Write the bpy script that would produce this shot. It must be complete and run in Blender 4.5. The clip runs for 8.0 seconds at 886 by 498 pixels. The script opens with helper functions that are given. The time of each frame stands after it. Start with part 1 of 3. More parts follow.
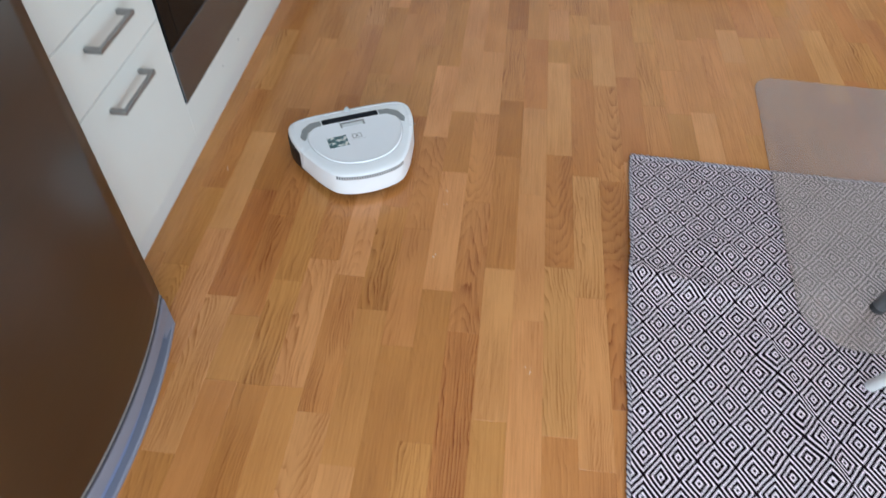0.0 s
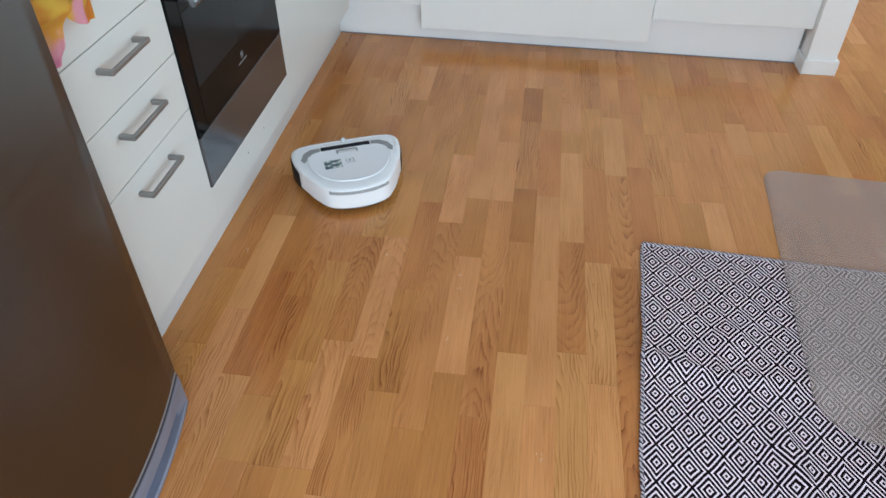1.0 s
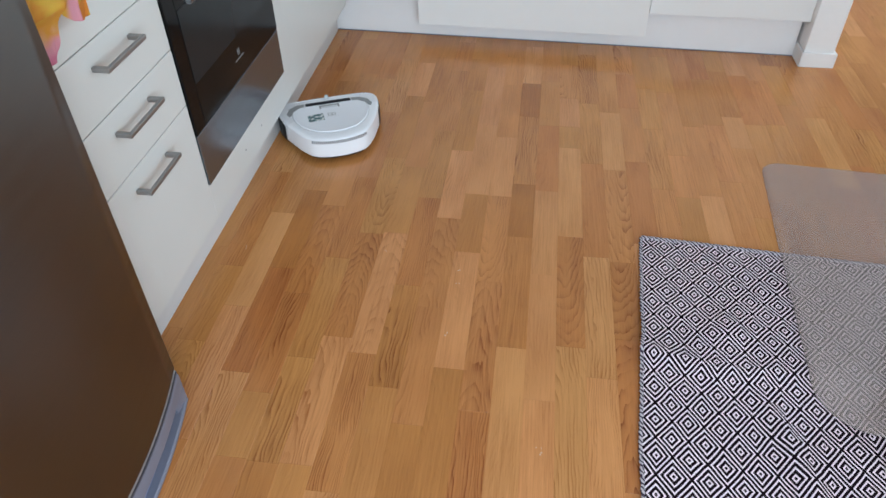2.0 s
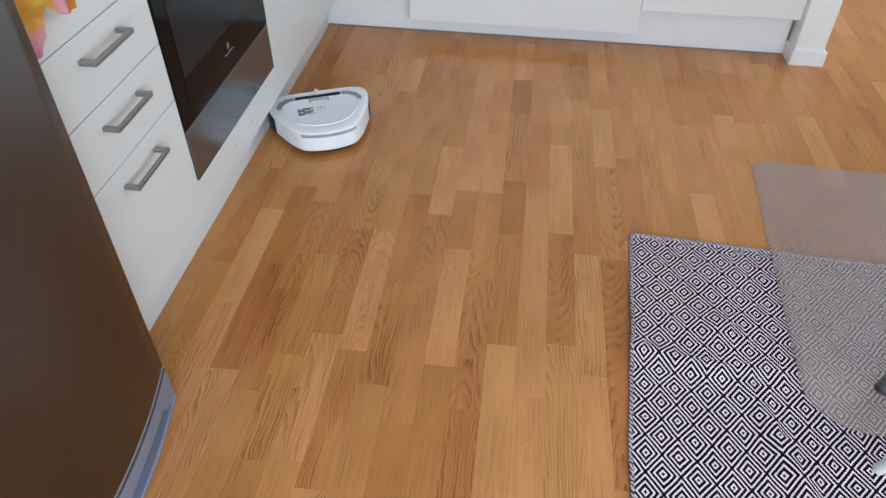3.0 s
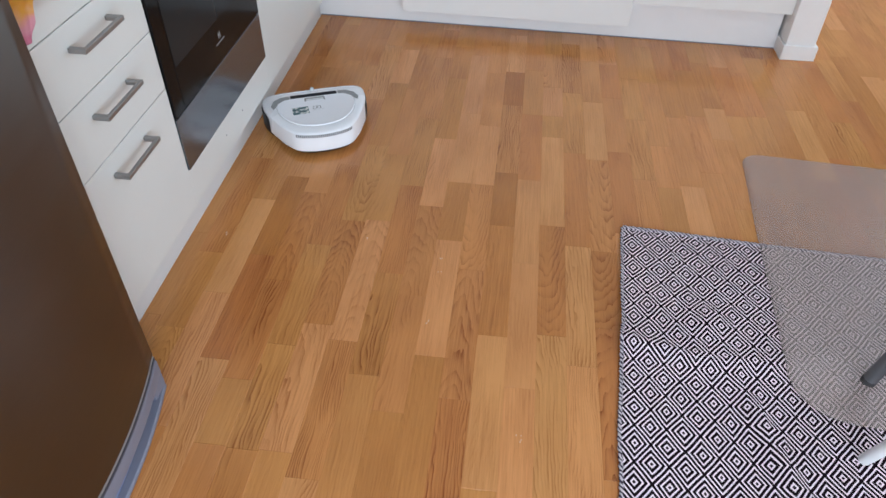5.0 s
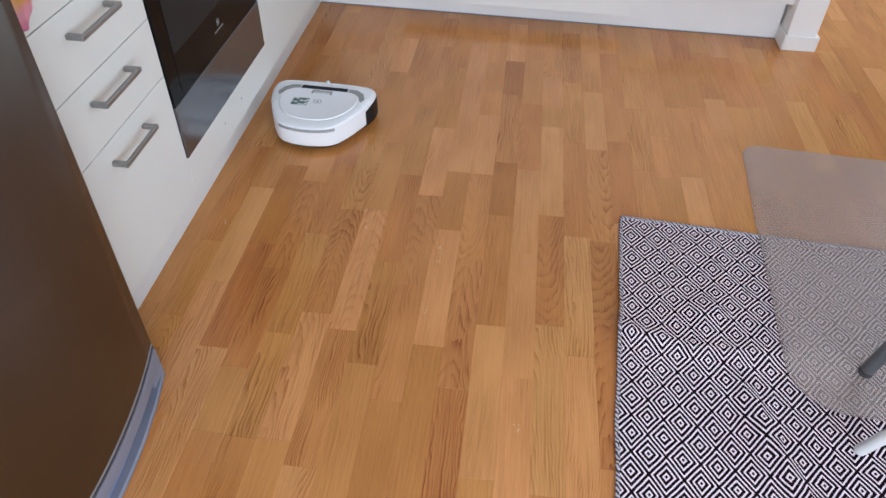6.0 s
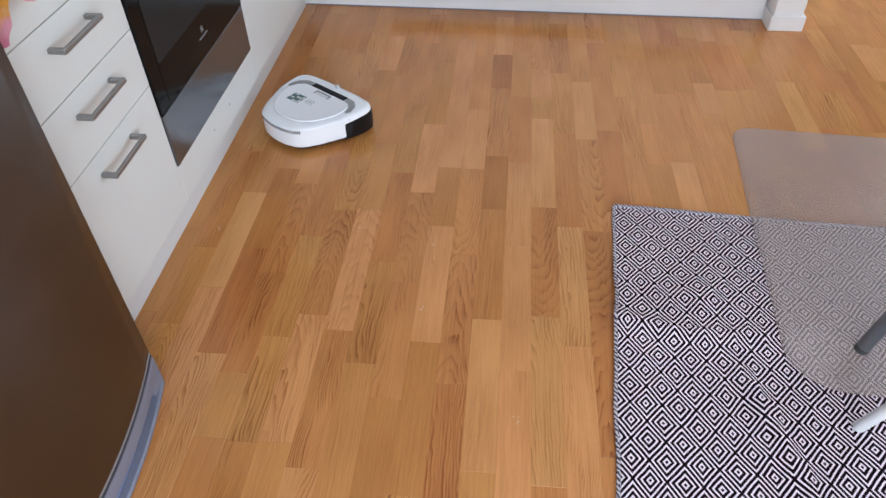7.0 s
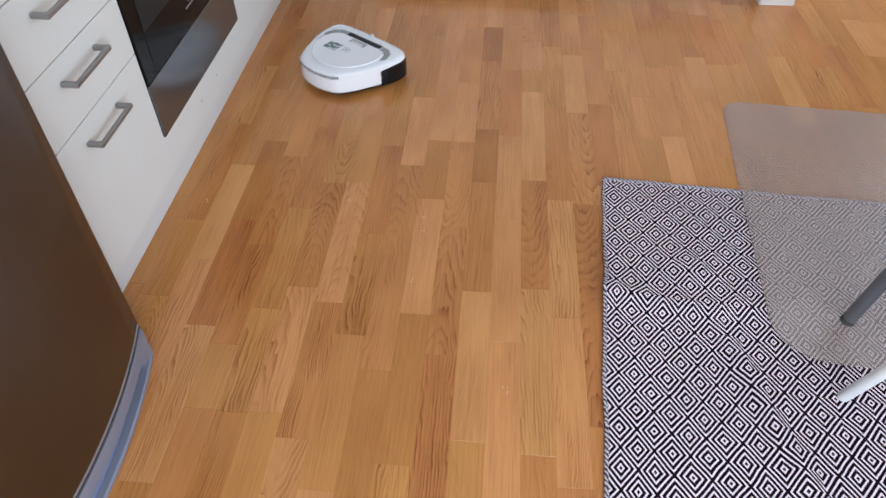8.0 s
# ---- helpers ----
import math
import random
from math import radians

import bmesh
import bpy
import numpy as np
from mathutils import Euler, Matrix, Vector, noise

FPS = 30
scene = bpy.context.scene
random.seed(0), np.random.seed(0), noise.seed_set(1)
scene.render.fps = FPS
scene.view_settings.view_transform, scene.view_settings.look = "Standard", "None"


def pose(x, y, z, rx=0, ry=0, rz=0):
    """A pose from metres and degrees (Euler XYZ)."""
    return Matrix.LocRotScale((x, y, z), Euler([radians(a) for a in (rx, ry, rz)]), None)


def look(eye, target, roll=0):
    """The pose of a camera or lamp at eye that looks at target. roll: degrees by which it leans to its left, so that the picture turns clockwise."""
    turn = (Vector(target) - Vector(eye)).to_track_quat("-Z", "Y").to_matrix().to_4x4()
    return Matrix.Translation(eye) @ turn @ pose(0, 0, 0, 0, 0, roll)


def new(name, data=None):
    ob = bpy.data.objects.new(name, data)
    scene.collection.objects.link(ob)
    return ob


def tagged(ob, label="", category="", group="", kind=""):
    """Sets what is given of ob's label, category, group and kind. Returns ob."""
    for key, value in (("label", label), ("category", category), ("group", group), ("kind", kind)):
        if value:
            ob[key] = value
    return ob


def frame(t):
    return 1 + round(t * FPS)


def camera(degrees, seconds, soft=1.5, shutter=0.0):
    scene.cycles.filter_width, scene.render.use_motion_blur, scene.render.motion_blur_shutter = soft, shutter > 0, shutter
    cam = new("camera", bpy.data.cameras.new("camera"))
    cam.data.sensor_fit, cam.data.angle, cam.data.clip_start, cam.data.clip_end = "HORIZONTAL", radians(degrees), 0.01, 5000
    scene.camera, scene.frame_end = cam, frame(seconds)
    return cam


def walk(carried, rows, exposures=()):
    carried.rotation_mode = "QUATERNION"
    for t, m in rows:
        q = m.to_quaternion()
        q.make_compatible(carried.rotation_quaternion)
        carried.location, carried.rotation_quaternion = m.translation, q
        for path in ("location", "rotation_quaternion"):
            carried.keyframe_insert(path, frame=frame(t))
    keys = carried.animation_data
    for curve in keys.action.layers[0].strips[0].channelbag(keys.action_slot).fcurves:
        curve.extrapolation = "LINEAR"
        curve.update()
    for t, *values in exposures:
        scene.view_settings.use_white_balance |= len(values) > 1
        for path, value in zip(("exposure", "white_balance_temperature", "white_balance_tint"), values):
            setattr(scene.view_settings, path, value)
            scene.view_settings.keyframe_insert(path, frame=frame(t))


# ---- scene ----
cam = camera(64.1, 8.0, shutter=0.5)
PATH = [
    (0, (0.744, -0.374, 1.216), (0.595, 0.968, -0.26), -0.1),
    (0.5, (0.746, -0.387, 1.227), (0.541, 1.058, -0.141), -1.6),
    (1, (0.753, -0.394, 1.233), (0.539, 1.107, -0.071), -0.4),
    (1.5, (0.759, -0.399, 1.231), (0.533, 1.1, -0.073), -1.2),
    (3, (0.758, -0.392, 1.226), (0.57, 1.101, -0.091), -0.1),
    (3.5, (0.76, -0.399, 1.228), (0.571, 1.094, -0.09), -0.7),
    (4, (0.76, -0.401, 1.227), (0.583, 1.082, -0.104), 0.4),
    (4.5, (0.759, -0.397, 1.225), (0.593, 1.089, -0.103), 0.6),
    (6, (0.761, -0.396, 1.223), (0.602, 1.068, -0.13), 1.1),
    (6.5, (0.764, -0.384, 1.223), (0.595, 1.07, -0.14), 0.4),
    (7, (0.78, -0.397, 1.226), (0.618, 1.059, -0.135), -1.6),
    (7.5, (0.781, -0.397, 1.221), (0.661, 1.03, -0.176), -0.6),
    (8, (0.779, -0.405, 1.213), (0.65, 1.012, -0.192), -0.7),
]
walk(cam, [(t, look(eye, target, roll)) for t, eye, target, roll in PATH],
     exposures=((0.0, 0.04, 6450, 7), (1.0, 0.0, 6400, 6), (1.6, 0.0, 6400, 7), (3.0, 0.0, 6450, 9), (4.5, 0.02, 6500, 11), (6.0, 0.05, 6550, 13), (7.0, 0.08, 6550, 13), (8.0, 0.08, 6550, 13)))

# ---- light and exposure ----
scene.view_settings.exposure = 0.0
world = bpy.data.worlds.new("world")
scene.world = world
world.use_nodes = True
wn = world.node_tree
sky = wn.nodes.new("ShaderNodeTexSky")
sky.sky_type, sky.sun_disc = "NISHITA", False
sky.sun_elevation, sky.sun_rotation = radians(38), radians(100)
wn.links.new(sky.outputs[0], wn.nodes["Background"].inputs[0])
wn.nodes["Background"].inputs[1].default_value = 0.12


def window_light(name, eye, target, sx, sy, watts, color):
    data = bpy.data.lights.new(name, "AREA")
    data.shape, data.size, data.size_y, data.energy, data.color = "RECTANGLE", sx, sy, watts, color
    ob = new(name, data)
    ob.matrix_world = look(eye, target)
    return ob


window_light("window_daylight", (3.32, 2.40, 1.45), (0.9, 1.30, 0.1), 1.3, 1.5, 25, (0.75, 0.88, 1.0))
window_light("window_daylight", (1.72, -1.92, 1.02), (1.75, 2.0, 0.90), 2.8, 1.6, 115, (0.75, 0.88, 1.0))


# ---- materials ----
def fresh(name):
    m = bpy.data.materials.new(name)
    m.use_nodes = True
    nt = m.node_tree
    return m, nt, nt.nodes["Principled BSDF"]


def node(nt, kind, **values):
    n = nt.nodes.new("ShaderNode" + kind)
    for k, v in values.items():
        n.inputs[k.replace("_", " ")].default_value = v
    return n


def math_node(nt, op, a, b=None):
    n = nt.nodes.new("ShaderNodeMath")
    n.operation = op
    for i, v in enumerate((a, b)):
        if v is None:
            continue
        if isinstance(v, (int, float)):
            n.inputs[i].default_value = v
        else:
            nt.links.new(v, n.inputs[i])
    return n.outputs[0]


def mix_color(nt, fac, a, b, blend="MIX"):
    n = nt.nodes.new("ShaderNodeMix")
    n.data_type, n.blend_type = "RGBA", blend
    for i, v in ((0, fac), (6, a), (7, b)):
        if isinstance(v, (int, float)):
            n.inputs[i].default_value = v
        elif isinstance(v, tuple):
            n.inputs[i].default_value = (*v, 1)
        else:
            nt.links.new(v, n.inputs[i])
    return n.outputs[2]


def bump(nt, bsdf, height, strength=0.2, distance=0.001):
    n = node(nt, "Bump", Strength=strength, Distance=distance)
    nt.links.new(height, n.inputs["Height"])
    nt.links.new(n.outputs[0], bsdf.inputs["Normal"])


def plain(name, color, rough=0.5, metal=0.0, vary=0.06, scale=30.0, bumpy=0.05, stretch=(1, 1, 1), spec=0.5):
    """A painted, plastic or metal surface with faint mottling, smudges and fine relief."""
    m, nt, b = fresh(name)
    tc = nt.nodes.new("ShaderNodeTexCoord")
    mp = node(nt, "Mapping", Scale=stretch)
    nt.links.new(tc.outputs["Object"], mp.inputs[0])
    fine = node(nt, "TexNoise", Scale=scale, Detail=4.0)
    broad = node(nt, "TexNoise", Scale=scale * 0.08, Detail=2.0)
    for n in (fine, broad):
        nt.links.new(mp.outputs[0], n.inputs["Vector"])
    f = math_node(nt, "ADD", math_node(nt, "MULTIPLY", fine.outputs[0], 0.5), math_node(nt, "MULTIPLY", broad.outputs[0], 0.5))
    dark = tuple(c * (1 - vary * 2) for c in color)
    lite = tuple(min(1, c * (1 + vary)) for c in color)
    nt.links.new(mix_color(nt, f, dark, lite), b.inputs["Base Color"])
    nt.links.new(math_node(nt, "ADD", math_node(nt, "MULTIPLY", broad.outputs[0], 0.16), rough - 0.08), b.inputs["Roughness"])
    b.inputs["Metallic"].default_value = metal
    b.inputs["Specular IOR Level"].default_value = spec
    bump(nt, b, fine.outputs[0], bumpy, 0.0006)
    return m


def oak(name, light, dark, arch=0.5, line=0.4):
    """Varnished oak. Growth rings are cut by the face of each strip: the nearer the heart (arch towards 1)
    the longer the cathedral arches, far from it (0) they run as straight lines; line: their contrast."""
    m, nt, b = fresh(name)

    def op(kind, x, y=None):
        return math_node(nt, kind, x, y)
    tc, info = nt.nodes.new("ShaderNodeTexCoord"), nt.nodes.new("ShaderNodeObjectInfo")
    isl = nt.nodes.new("ShaderNodeNewGeometry")
    rnd = op("FRACT", op("ADD", info.outputs["Random"], isl.outputs["Random Per Island"]))

    def toss(k, lo, hi):
        return op("ADD", op("MULTIPLY", op("FRACT", op("MULTIPLY", rnd, k)), hi - lo), lo)
    shift = node(nt, "CombineXYZ")
    nt.links.new(toss(17.3, -0.3, 0.3), shift.inputs[1])
    nt.links.new(op("MULTIPLY", rnd, 37.0), shift.inputs[2])
    add = nt.nodes.new("ShaderNodeVectorMath")
    nt.links.new(tc.outputs["Object"], add.inputs[0])
    nt.links.new(shift.outputs[0], add.inputs[1])
    place = add.outputs[0]

    def grain(scale, detail, rough=0.5):
        mp = node(nt, "Mapping", Scale=scale)
        nt.links.new(place, mp.inputs[0])
        n = node(nt, "TexNoise", Scale=1.0, Detail=detail, Roughness=rough)
        nt.links.new(mp.outputs[0], n.inputs["Vector"])
        return n.outputs[0]
    broad, wave, fibre = grain((11, 3.5, 1), 2.0), grain((24, 5.0, 1), 2.0), grain((260, 7, 1), 5.0, 0.65)
    ripple, pores = grain((70, 16, 1), 1.0), grain((700, 30, 1), 2.0)
    xyz = nt.nodes.new("ShaderNodeSeparateXYZ")
    nt.links.new(place, xyz.inputs[0])
    # distance from the heart of the log, whose axis runs a little out of the face
    along = op("DIVIDE", op("FRACT", op("ADD", op("MULTIPLY", op("SUBTRACT", xyz.outputs[1], shift.inputs[1].links[0].from_socket), 2.3), 0.5)), 2.3)
    along = op("ABSOLUTE", op("SUBTRACT", along, op("MULTIPLY", op("GREATER_THAN", toss(29.3, 0, 1), 0.5), 0.435)))
    side = op("ADD", xyz.outputs[0], toss(7.7, -0.024, 0.024) if arch > 0.7 else toss(7.7, 0.03, 0.09))
    side = op("ADD", side, op("MULTIPLY", op("SUBTRACT", wave, 0.5), 0.034))
    deep = op("ADD", op("MULTIPLY", along, toss(9.1, 0.05 + 0.07 * arch, 0.08 + 0.11 * arch)), toss(5.3, 0.002, 0.016))
    deep = op("ADD", deep, op("MULTIPLY", op("SUBTRACT", broad, 0.5), 0.030))
    heart = op("SQRT", op("ADD", op("MULTIPLY", side, side), op("MULTIPLY", deep, deep)))
    ring = op("FRACT", op("ADD", op("DIVIDE", heart, toss(4.9, 0.0045, 0.0085)), op("MULTIPLY", ripple, 1.1)))
    late = op("MULTIPLY", op("POWER", ring, 3.0), op("ADD", op("MULTIPLY", fibre, 1.5), 0.15))
    # rings come and go along and across a strip
    patch = grain((38, 4.5, 1), 2.0)
    late = op("MULTIPLY", late, op("MINIMUM", op("MAXIMUM", op("MULTIPLY", op("SUBTRACT", patch, 0.34), 4.0), 0.12), 1.0))
    ringy = op("MULTIPLY", late, toss(13.9, line * 0.6, line * 1.3))
    streak = op("ADD", op("MULTIPLY", op("SUBTRACT", fibre, 0.5), toss(11.3, 0.45, 1.3)), 0.18)
    pore = op("MULTIPLY", op("GREATER_THAN", pores, 0.64), 0.15)
    f = op("ADD", op("ADD", ringy, streak), pore)
    f = op("ADD", f, op("MULTIPLY", op("SUBTRACT", broad, 0.5), 0.75))
    cl = nt.nodes.new("ShaderNodeClamp")
    nt.links.new(f, cl.inputs[0])
    tone = node(nt, "HueSaturation")
    nt.links.new(mix_color(nt, cl.outputs[0], light, dark), tone.inputs["Color"])
    nt.links.new(toss(3.3, 0.95, 1.05), tone.inputs["Value"])
    nt.links.new(toss(5.9, 0.496, 0.504), tone.inputs["Hue"])
    nt.links.new(tone.outputs[0], b.inputs["Base Color"])
    nt.links.new(op("ADD", op("MULTIPLY", fibre, 0.10), 0.17), b.inputs["Roughness"])
    b.inputs["Specular IOR Level"].default_value = 0.46
    bump(nt, b, f, 0.12, 0.0006)
    return m


TONES = {"mid": ((0.62, 0.268, 0.082), (0.285, 0.091, 0.021)), "light": ((0.685, 0.316, 0.112), (0.36, 0.127, 0.034)),
         "dark": ((0.570, 0.232, 0.067), (0.245, 0.073, 0.016)), "red": ((0.495, 0.187, 0.049), (0.20, 0.056, 0.012))}
CUTS = {"plain": (0.3, 0.22), "lined": (0.15, 0.82), "arched": (1.0, 0.72)}
OAK = {(t, c): oak("oak_%s_%s" % (t, c), *TONES[t], *CUTS[c]) for t in TONES for c in CUTS}
JOINT = plain("joint_dirt", (0.22, 0.10, 0.040), 0.8)
# same white fronts twice: light painted in, west run dimmer, north run brighter
WHITE_SHADED = plain("white_front_shaded", (0.69, 0.70, 0.68), 0.32, vary=0.02, scale=14)
WHITE_LIT = plain("white_front_lit", (0.82, 0.825, 0.82), 0.32, vary=0.02, scale=14)
WHITE_PAINT = plain("white_paint", (0.87, 0.87, 0.87), 0.5, vary=0.03, scale=40, bumpy=0.15)
WALL = plain("wall_paint", (0.74, 0.73, 0.71), 0.85, vary=0.03, scale=60, bumpy=0.2)
# unseen east wall: grey chosen to darken what the fridge door reflects
WALL_EAST = plain("east_wall_dimmed", (0.30, 0.30, 0.285), 0.85, vary=0.03, scale=60, bumpy=0.2)
# one white plinth in two values: west shade and north light in the colour
PLINTH_SHADED = plain("plinth_shaded", (0.70, 0.71, 0.71), 0.45, vary=0.03, scale=14)
PLINTH_LIT = plain("plinth_lit", (0.86, 0.86, 0.87), 0.45, vary=0.03, scale=14)
CARCASS = plain("carcass_edge", (0.55, 0.55, 0.54), 0.6)
STEEL = plain("brushed_steel", (0.175, 0.19, 0.21), 0.20, metal=0.85, vary=0.04, scale=8, bumpy=0.02, stretch=(40, 1, 40))
FRIDGE_STEEL = plain("fridge_steel", (0.145, 0.137, 0.130), 0.33, metal=1.0, vary=0.05, scale=6, bumpy=0.06, stretch=(2, 2, 90))
NICKEL = plain("satin_nickel", (0.36, 0.355, 0.35), 0.45, metal=1.0, vary=0.06, scale=60)
GREY_PLASTIC = plain("grey_plastic", (0.20, 0.21, 0.27), 0.42, vary=0.05, scale=50)
BLUE_REFLECTION = plain("grey_plastic_blue_reflection", (0.17, 0.22, 0.38), 0.30, vary=0.05, scale=50)
SEAL = plain("door_seal", (0.045, 0.05, 0.07), 0.6)
TRIM_LIGHT = plain("door_edge_trim", (0.42, 0.40, 0.40), 0.4, metal=0.6)
BLACK_GLASS = plain("oven_glass", (0.006, 0.006, 0.006), 0.08, vary=0.1, scale=5, bumpy=0.0, spec=0.09)
OVEN_INNER = plain("oven_inner_frame", (0.007, 0.007, 0.007), 0.09, vary=0.1, scale=9, bumpy=0.0, spec=0.09)
OVEN_REFLECTION = plain("oven_glass_reflection", (0.020, 0.023, 0.025), 0.10, vary=0.1, scale=9, bumpy=0.0, spec=0.09)
MARK = plain("grey_print", (0.24, 0.24, 0.24), 0.5)
ROBOT_WHITE = plain("robot_white_plastic", (0.86, 0.88, 0.92), 0.28, vary=0.02, scale=30, bumpy=0.01)
ROBOT_LID = plain("robot_lid_plastic", (0.84, 0.86, 0.91), 0.30, vary=0.02, scale=30, bumpy=0.01)
ROBOT_BLACK = plain("robot_black_plastic", (0.008, 0.007, 0.008), 0.45, vary=0.2, scale=40, spec=0.25)
ROBOT_GREY = plain("robot_grey_plastic", (0.29, 0.30, 0.31), 0.4, vary=0.05, scale=60)
ROBOT_PALE = plain("robot_pale_grey", (0.66, 0.68, 0.71), 0.4, vary=0.05, scale=60)
SENSOR_BLACK = plain("sensor_blue_black", (0.006, 0.008, 0.015), 0.35, vary=0.2, scale=40, spec=0.12)
VENT_GREY = plain("vent_dark_grey", (0.10, 0.10, 0.11), 0.5, vary=0.05, scale=60)
CLEAR = plain("clear_dome", (0.55, 0.58, 0.6), 0.15, vary=0.05)
GREY_TUBE = plain("grey_lacquered_steel", (0.22, 0.23, 0.25), 0.32, metal=0.8, vary=0.06, scale=50)
WHITE_TUBE = plain("white_lacquered_steel", (0.90, 0.90, 0.90), 0.3, vary=0.02, scale=50)
RUBBER = plain("dark_rubber", (0.05, 0.05, 0.055), 0.6)
CRUMB = plain("crumb", (0.75, 0.66, 0.52), 0.8)
TABLE_TOP = plain("pale_table_laminate", (0.62, 0.60, 0.57), 0.45, vary=0.05, scale=12)


def rug_weave():
    m, nt, b = fresh("rug_diamond_weave")
    tc = nt.nodes.new("ShaderNodeTexCoord")
    warp = node(nt, "TexNoise", Scale=9.0, Detail=2.0)
    nt.links.new(tc.outputs["Object"], warp.inputs["Vector"])
    sub = nt.nodes.new("ShaderNodeVectorMath")
    sub.operation = "SUBTRACT"
    nt.links.new(warp.outputs["Color"], sub.inputs[0])
    sub.inputs[1].default_value = (0.5, 0.5, 0.5)
    sc = nt.nodes.new("ShaderNodeVectorMath")
    sc.operation = "SCALE"
    nt.links.new(sub.outputs[0], sc.inputs[0])
    sc.inputs["Scale"].default_value = 0.012
    add = nt.nodes.new("ShaderNodeVectorMath")
    nt.links.new(tc.outputs["Object"], add.inputs[0])
    nt.links.new(sc.outputs[0], add.inputs[1])
    sep = nt.nodes.new("ShaderNodeSeparateXYZ")
    nt.links.new(add.outputs[0], sep.inputs[0])

    def saw(v, period, start):
        u = math_node(nt, "FRACT", math_node(nt, "DIVIDE", math_node(nt, "ADD", v, start), period))
        return math_node(nt, "MULTIPLY", math_node(nt, "ABSOLUTE", math_node(nt, "SUBTRACT", u, 0.5)), 2.0)
    s = math_node(nt, "ADD", saw(sep.outputs[0], 0.0655, 0.6287), saw(sep.outputs[1], 0.0862, 0.1586))
    c = math_node(nt, "COSINE", math_node(nt, "MULTIPLY", s, 6.2832 * 3))
    core = math_node(nt, "MINIMUM", s, math_node(nt, "SUBTRACT", 2.0, s))
    c = math_node(nt, "SUBTRACT", c, math_node(nt, "MULTIPLY", math_node(nt, "LESS_THAN", core, 0.024), 1.1))
    yarn = node(nt, "TexNoise", Scale=420.0, Detail=2.0)
    nt.links.new(tc.outputs["Object"], yarn.inputs["Vector"])
    c = math_node(nt, "ADD", c, math_node(nt, "MULTIPLY", math_node(nt, "SUBTRACT", yarn.outputs[0], 0.5), 1.1))
    f = math_node(nt, "MULTIPLY", math_node(nt, "ADD", c, 0.50), 3.6)
    cl = nt.nodes.new("ShaderNodeClamp")
    nt.links.new(f, cl.inputs[0])
    soil = node(nt, "TexNoise", Scale=3.0, Detail=3.0)
    nt.links.new(tc.outputs["Object"], soil.inputs["Vector"])
    pale = mix_color(nt, soil.outputs[0], (0.88, 0.76, 0.85), (0.96, 0.86, 0.93))
    nt.links.new(mix_color(nt, cl.outputs[0], pale, (0.010, 0.004, 0.008)), b.inputs["Base Color"])
    b.inputs["Roughness"].default_value = 0.95
    b.inputs["Specular IOR Level"].default_value = 0.05
    rib = node(nt, "TexNoise", Scale=1.0, Detail=1.0)
    mp = node(nt, "Mapping", Scale=(330, 700, 1))
    nt.links.new(tc.outputs["Object"], mp.inputs[0])
    nt.links.new(mp.outputs[0], rib.inputs["Vector"])
    bump(nt, b, rib.outputs[0], 0.6, 0.0012)
    return m


def hem_yarn():
    """Overcast edge: short dark and pale stitches across it."""
    m, nt, b = fresh("rug_hem_yarn")
    tc = nt.nodes.new("ShaderNodeTexCoord")
    sep = nt.nodes.new("ShaderNodeSeparateXYZ")
    nt.links.new(tc.outputs["Object"], sep.inputs[0])
    wob = node(nt, "TexNoise", Scale=90.0, Detail=3.0)
    nt.links.new(tc.outputs["Object"], wob.inputs["Vector"])
    run = math_node(nt, "ADD", math_node(nt, "MULTIPLY", math_node(nt, "ADD", sep.outputs[0], sep.outputs[1]), 6.2832 / 0.0115), math_node(nt, "MULTIPLY", wob.outputs[0], 9.0))
    c = math_node(nt, "ADD", math_node(nt, "MULTIPLY", math_node(nt, "SINE", run), 0.9), 0.42)
    cl = nt.nodes.new("ShaderNodeClamp")
    nt.links.new(c, cl.inputs[0])
    nt.links.new(mix_color(nt, cl.outputs[0], (0.62, 0.57, 0.61), (0.06, 0.045, 0.07)), b.inputs["Base Color"])
    b.inputs["Roughness"].default_value = 0.95
    b.inputs["Specular IOR Level"].default_value = 0.05
    bump(nt, b, wob.outputs[0], 0.5, 0.001)
    return m


def frosted_sheet():
    """Milky clear plastic: part of the light passes straight, part is scattered at the textured face."""
    m, nt, b = fresh("frosted_clear_plastic")
    tc = nt.nodes.new("ShaderNodeTexCoord")
    grain = node(nt, "TexNoise", Scale=900.0, Detail=2.0)
    haze = node(nt, "TexNoise", Scale=4.0, Detail=3.0)
    for n in (grain, haze):
        nt.links.new(tc.outputs["Object"], n.inputs["Vector"])
    b.inputs["Base Color"].default_value = (0.64, 0.525, 0.475, 1)
    b.inputs["Roughness"].default_value = 0.36
    b.inputs["Specular IOR Level"].default_value = 0.5
    bump(nt, b, grain.outputs[0], 0.35, 0.0004)
    clear = nt.nodes.new("ShaderNodeBsdfTransparent")
    clear.inputs[0].default_value = (0.97, 0.97, 0.98, 1)
    mix = nt.nodes.new("ShaderNodeMixShader")
    nt.links.new(math_node(nt, "ADD", math_node(nt, "MULTIPLY", haze.outputs[0], 0.14), 0.21), mix.inputs[0])
    nt.links.new(clear.outputs[0], mix.inputs[1])
    nt.links.new(b.outputs[0], mix.inputs[2])
    nt.links.new(mix.outputs[0], nt.nodes["Material Output"].inputs[0])
    return m


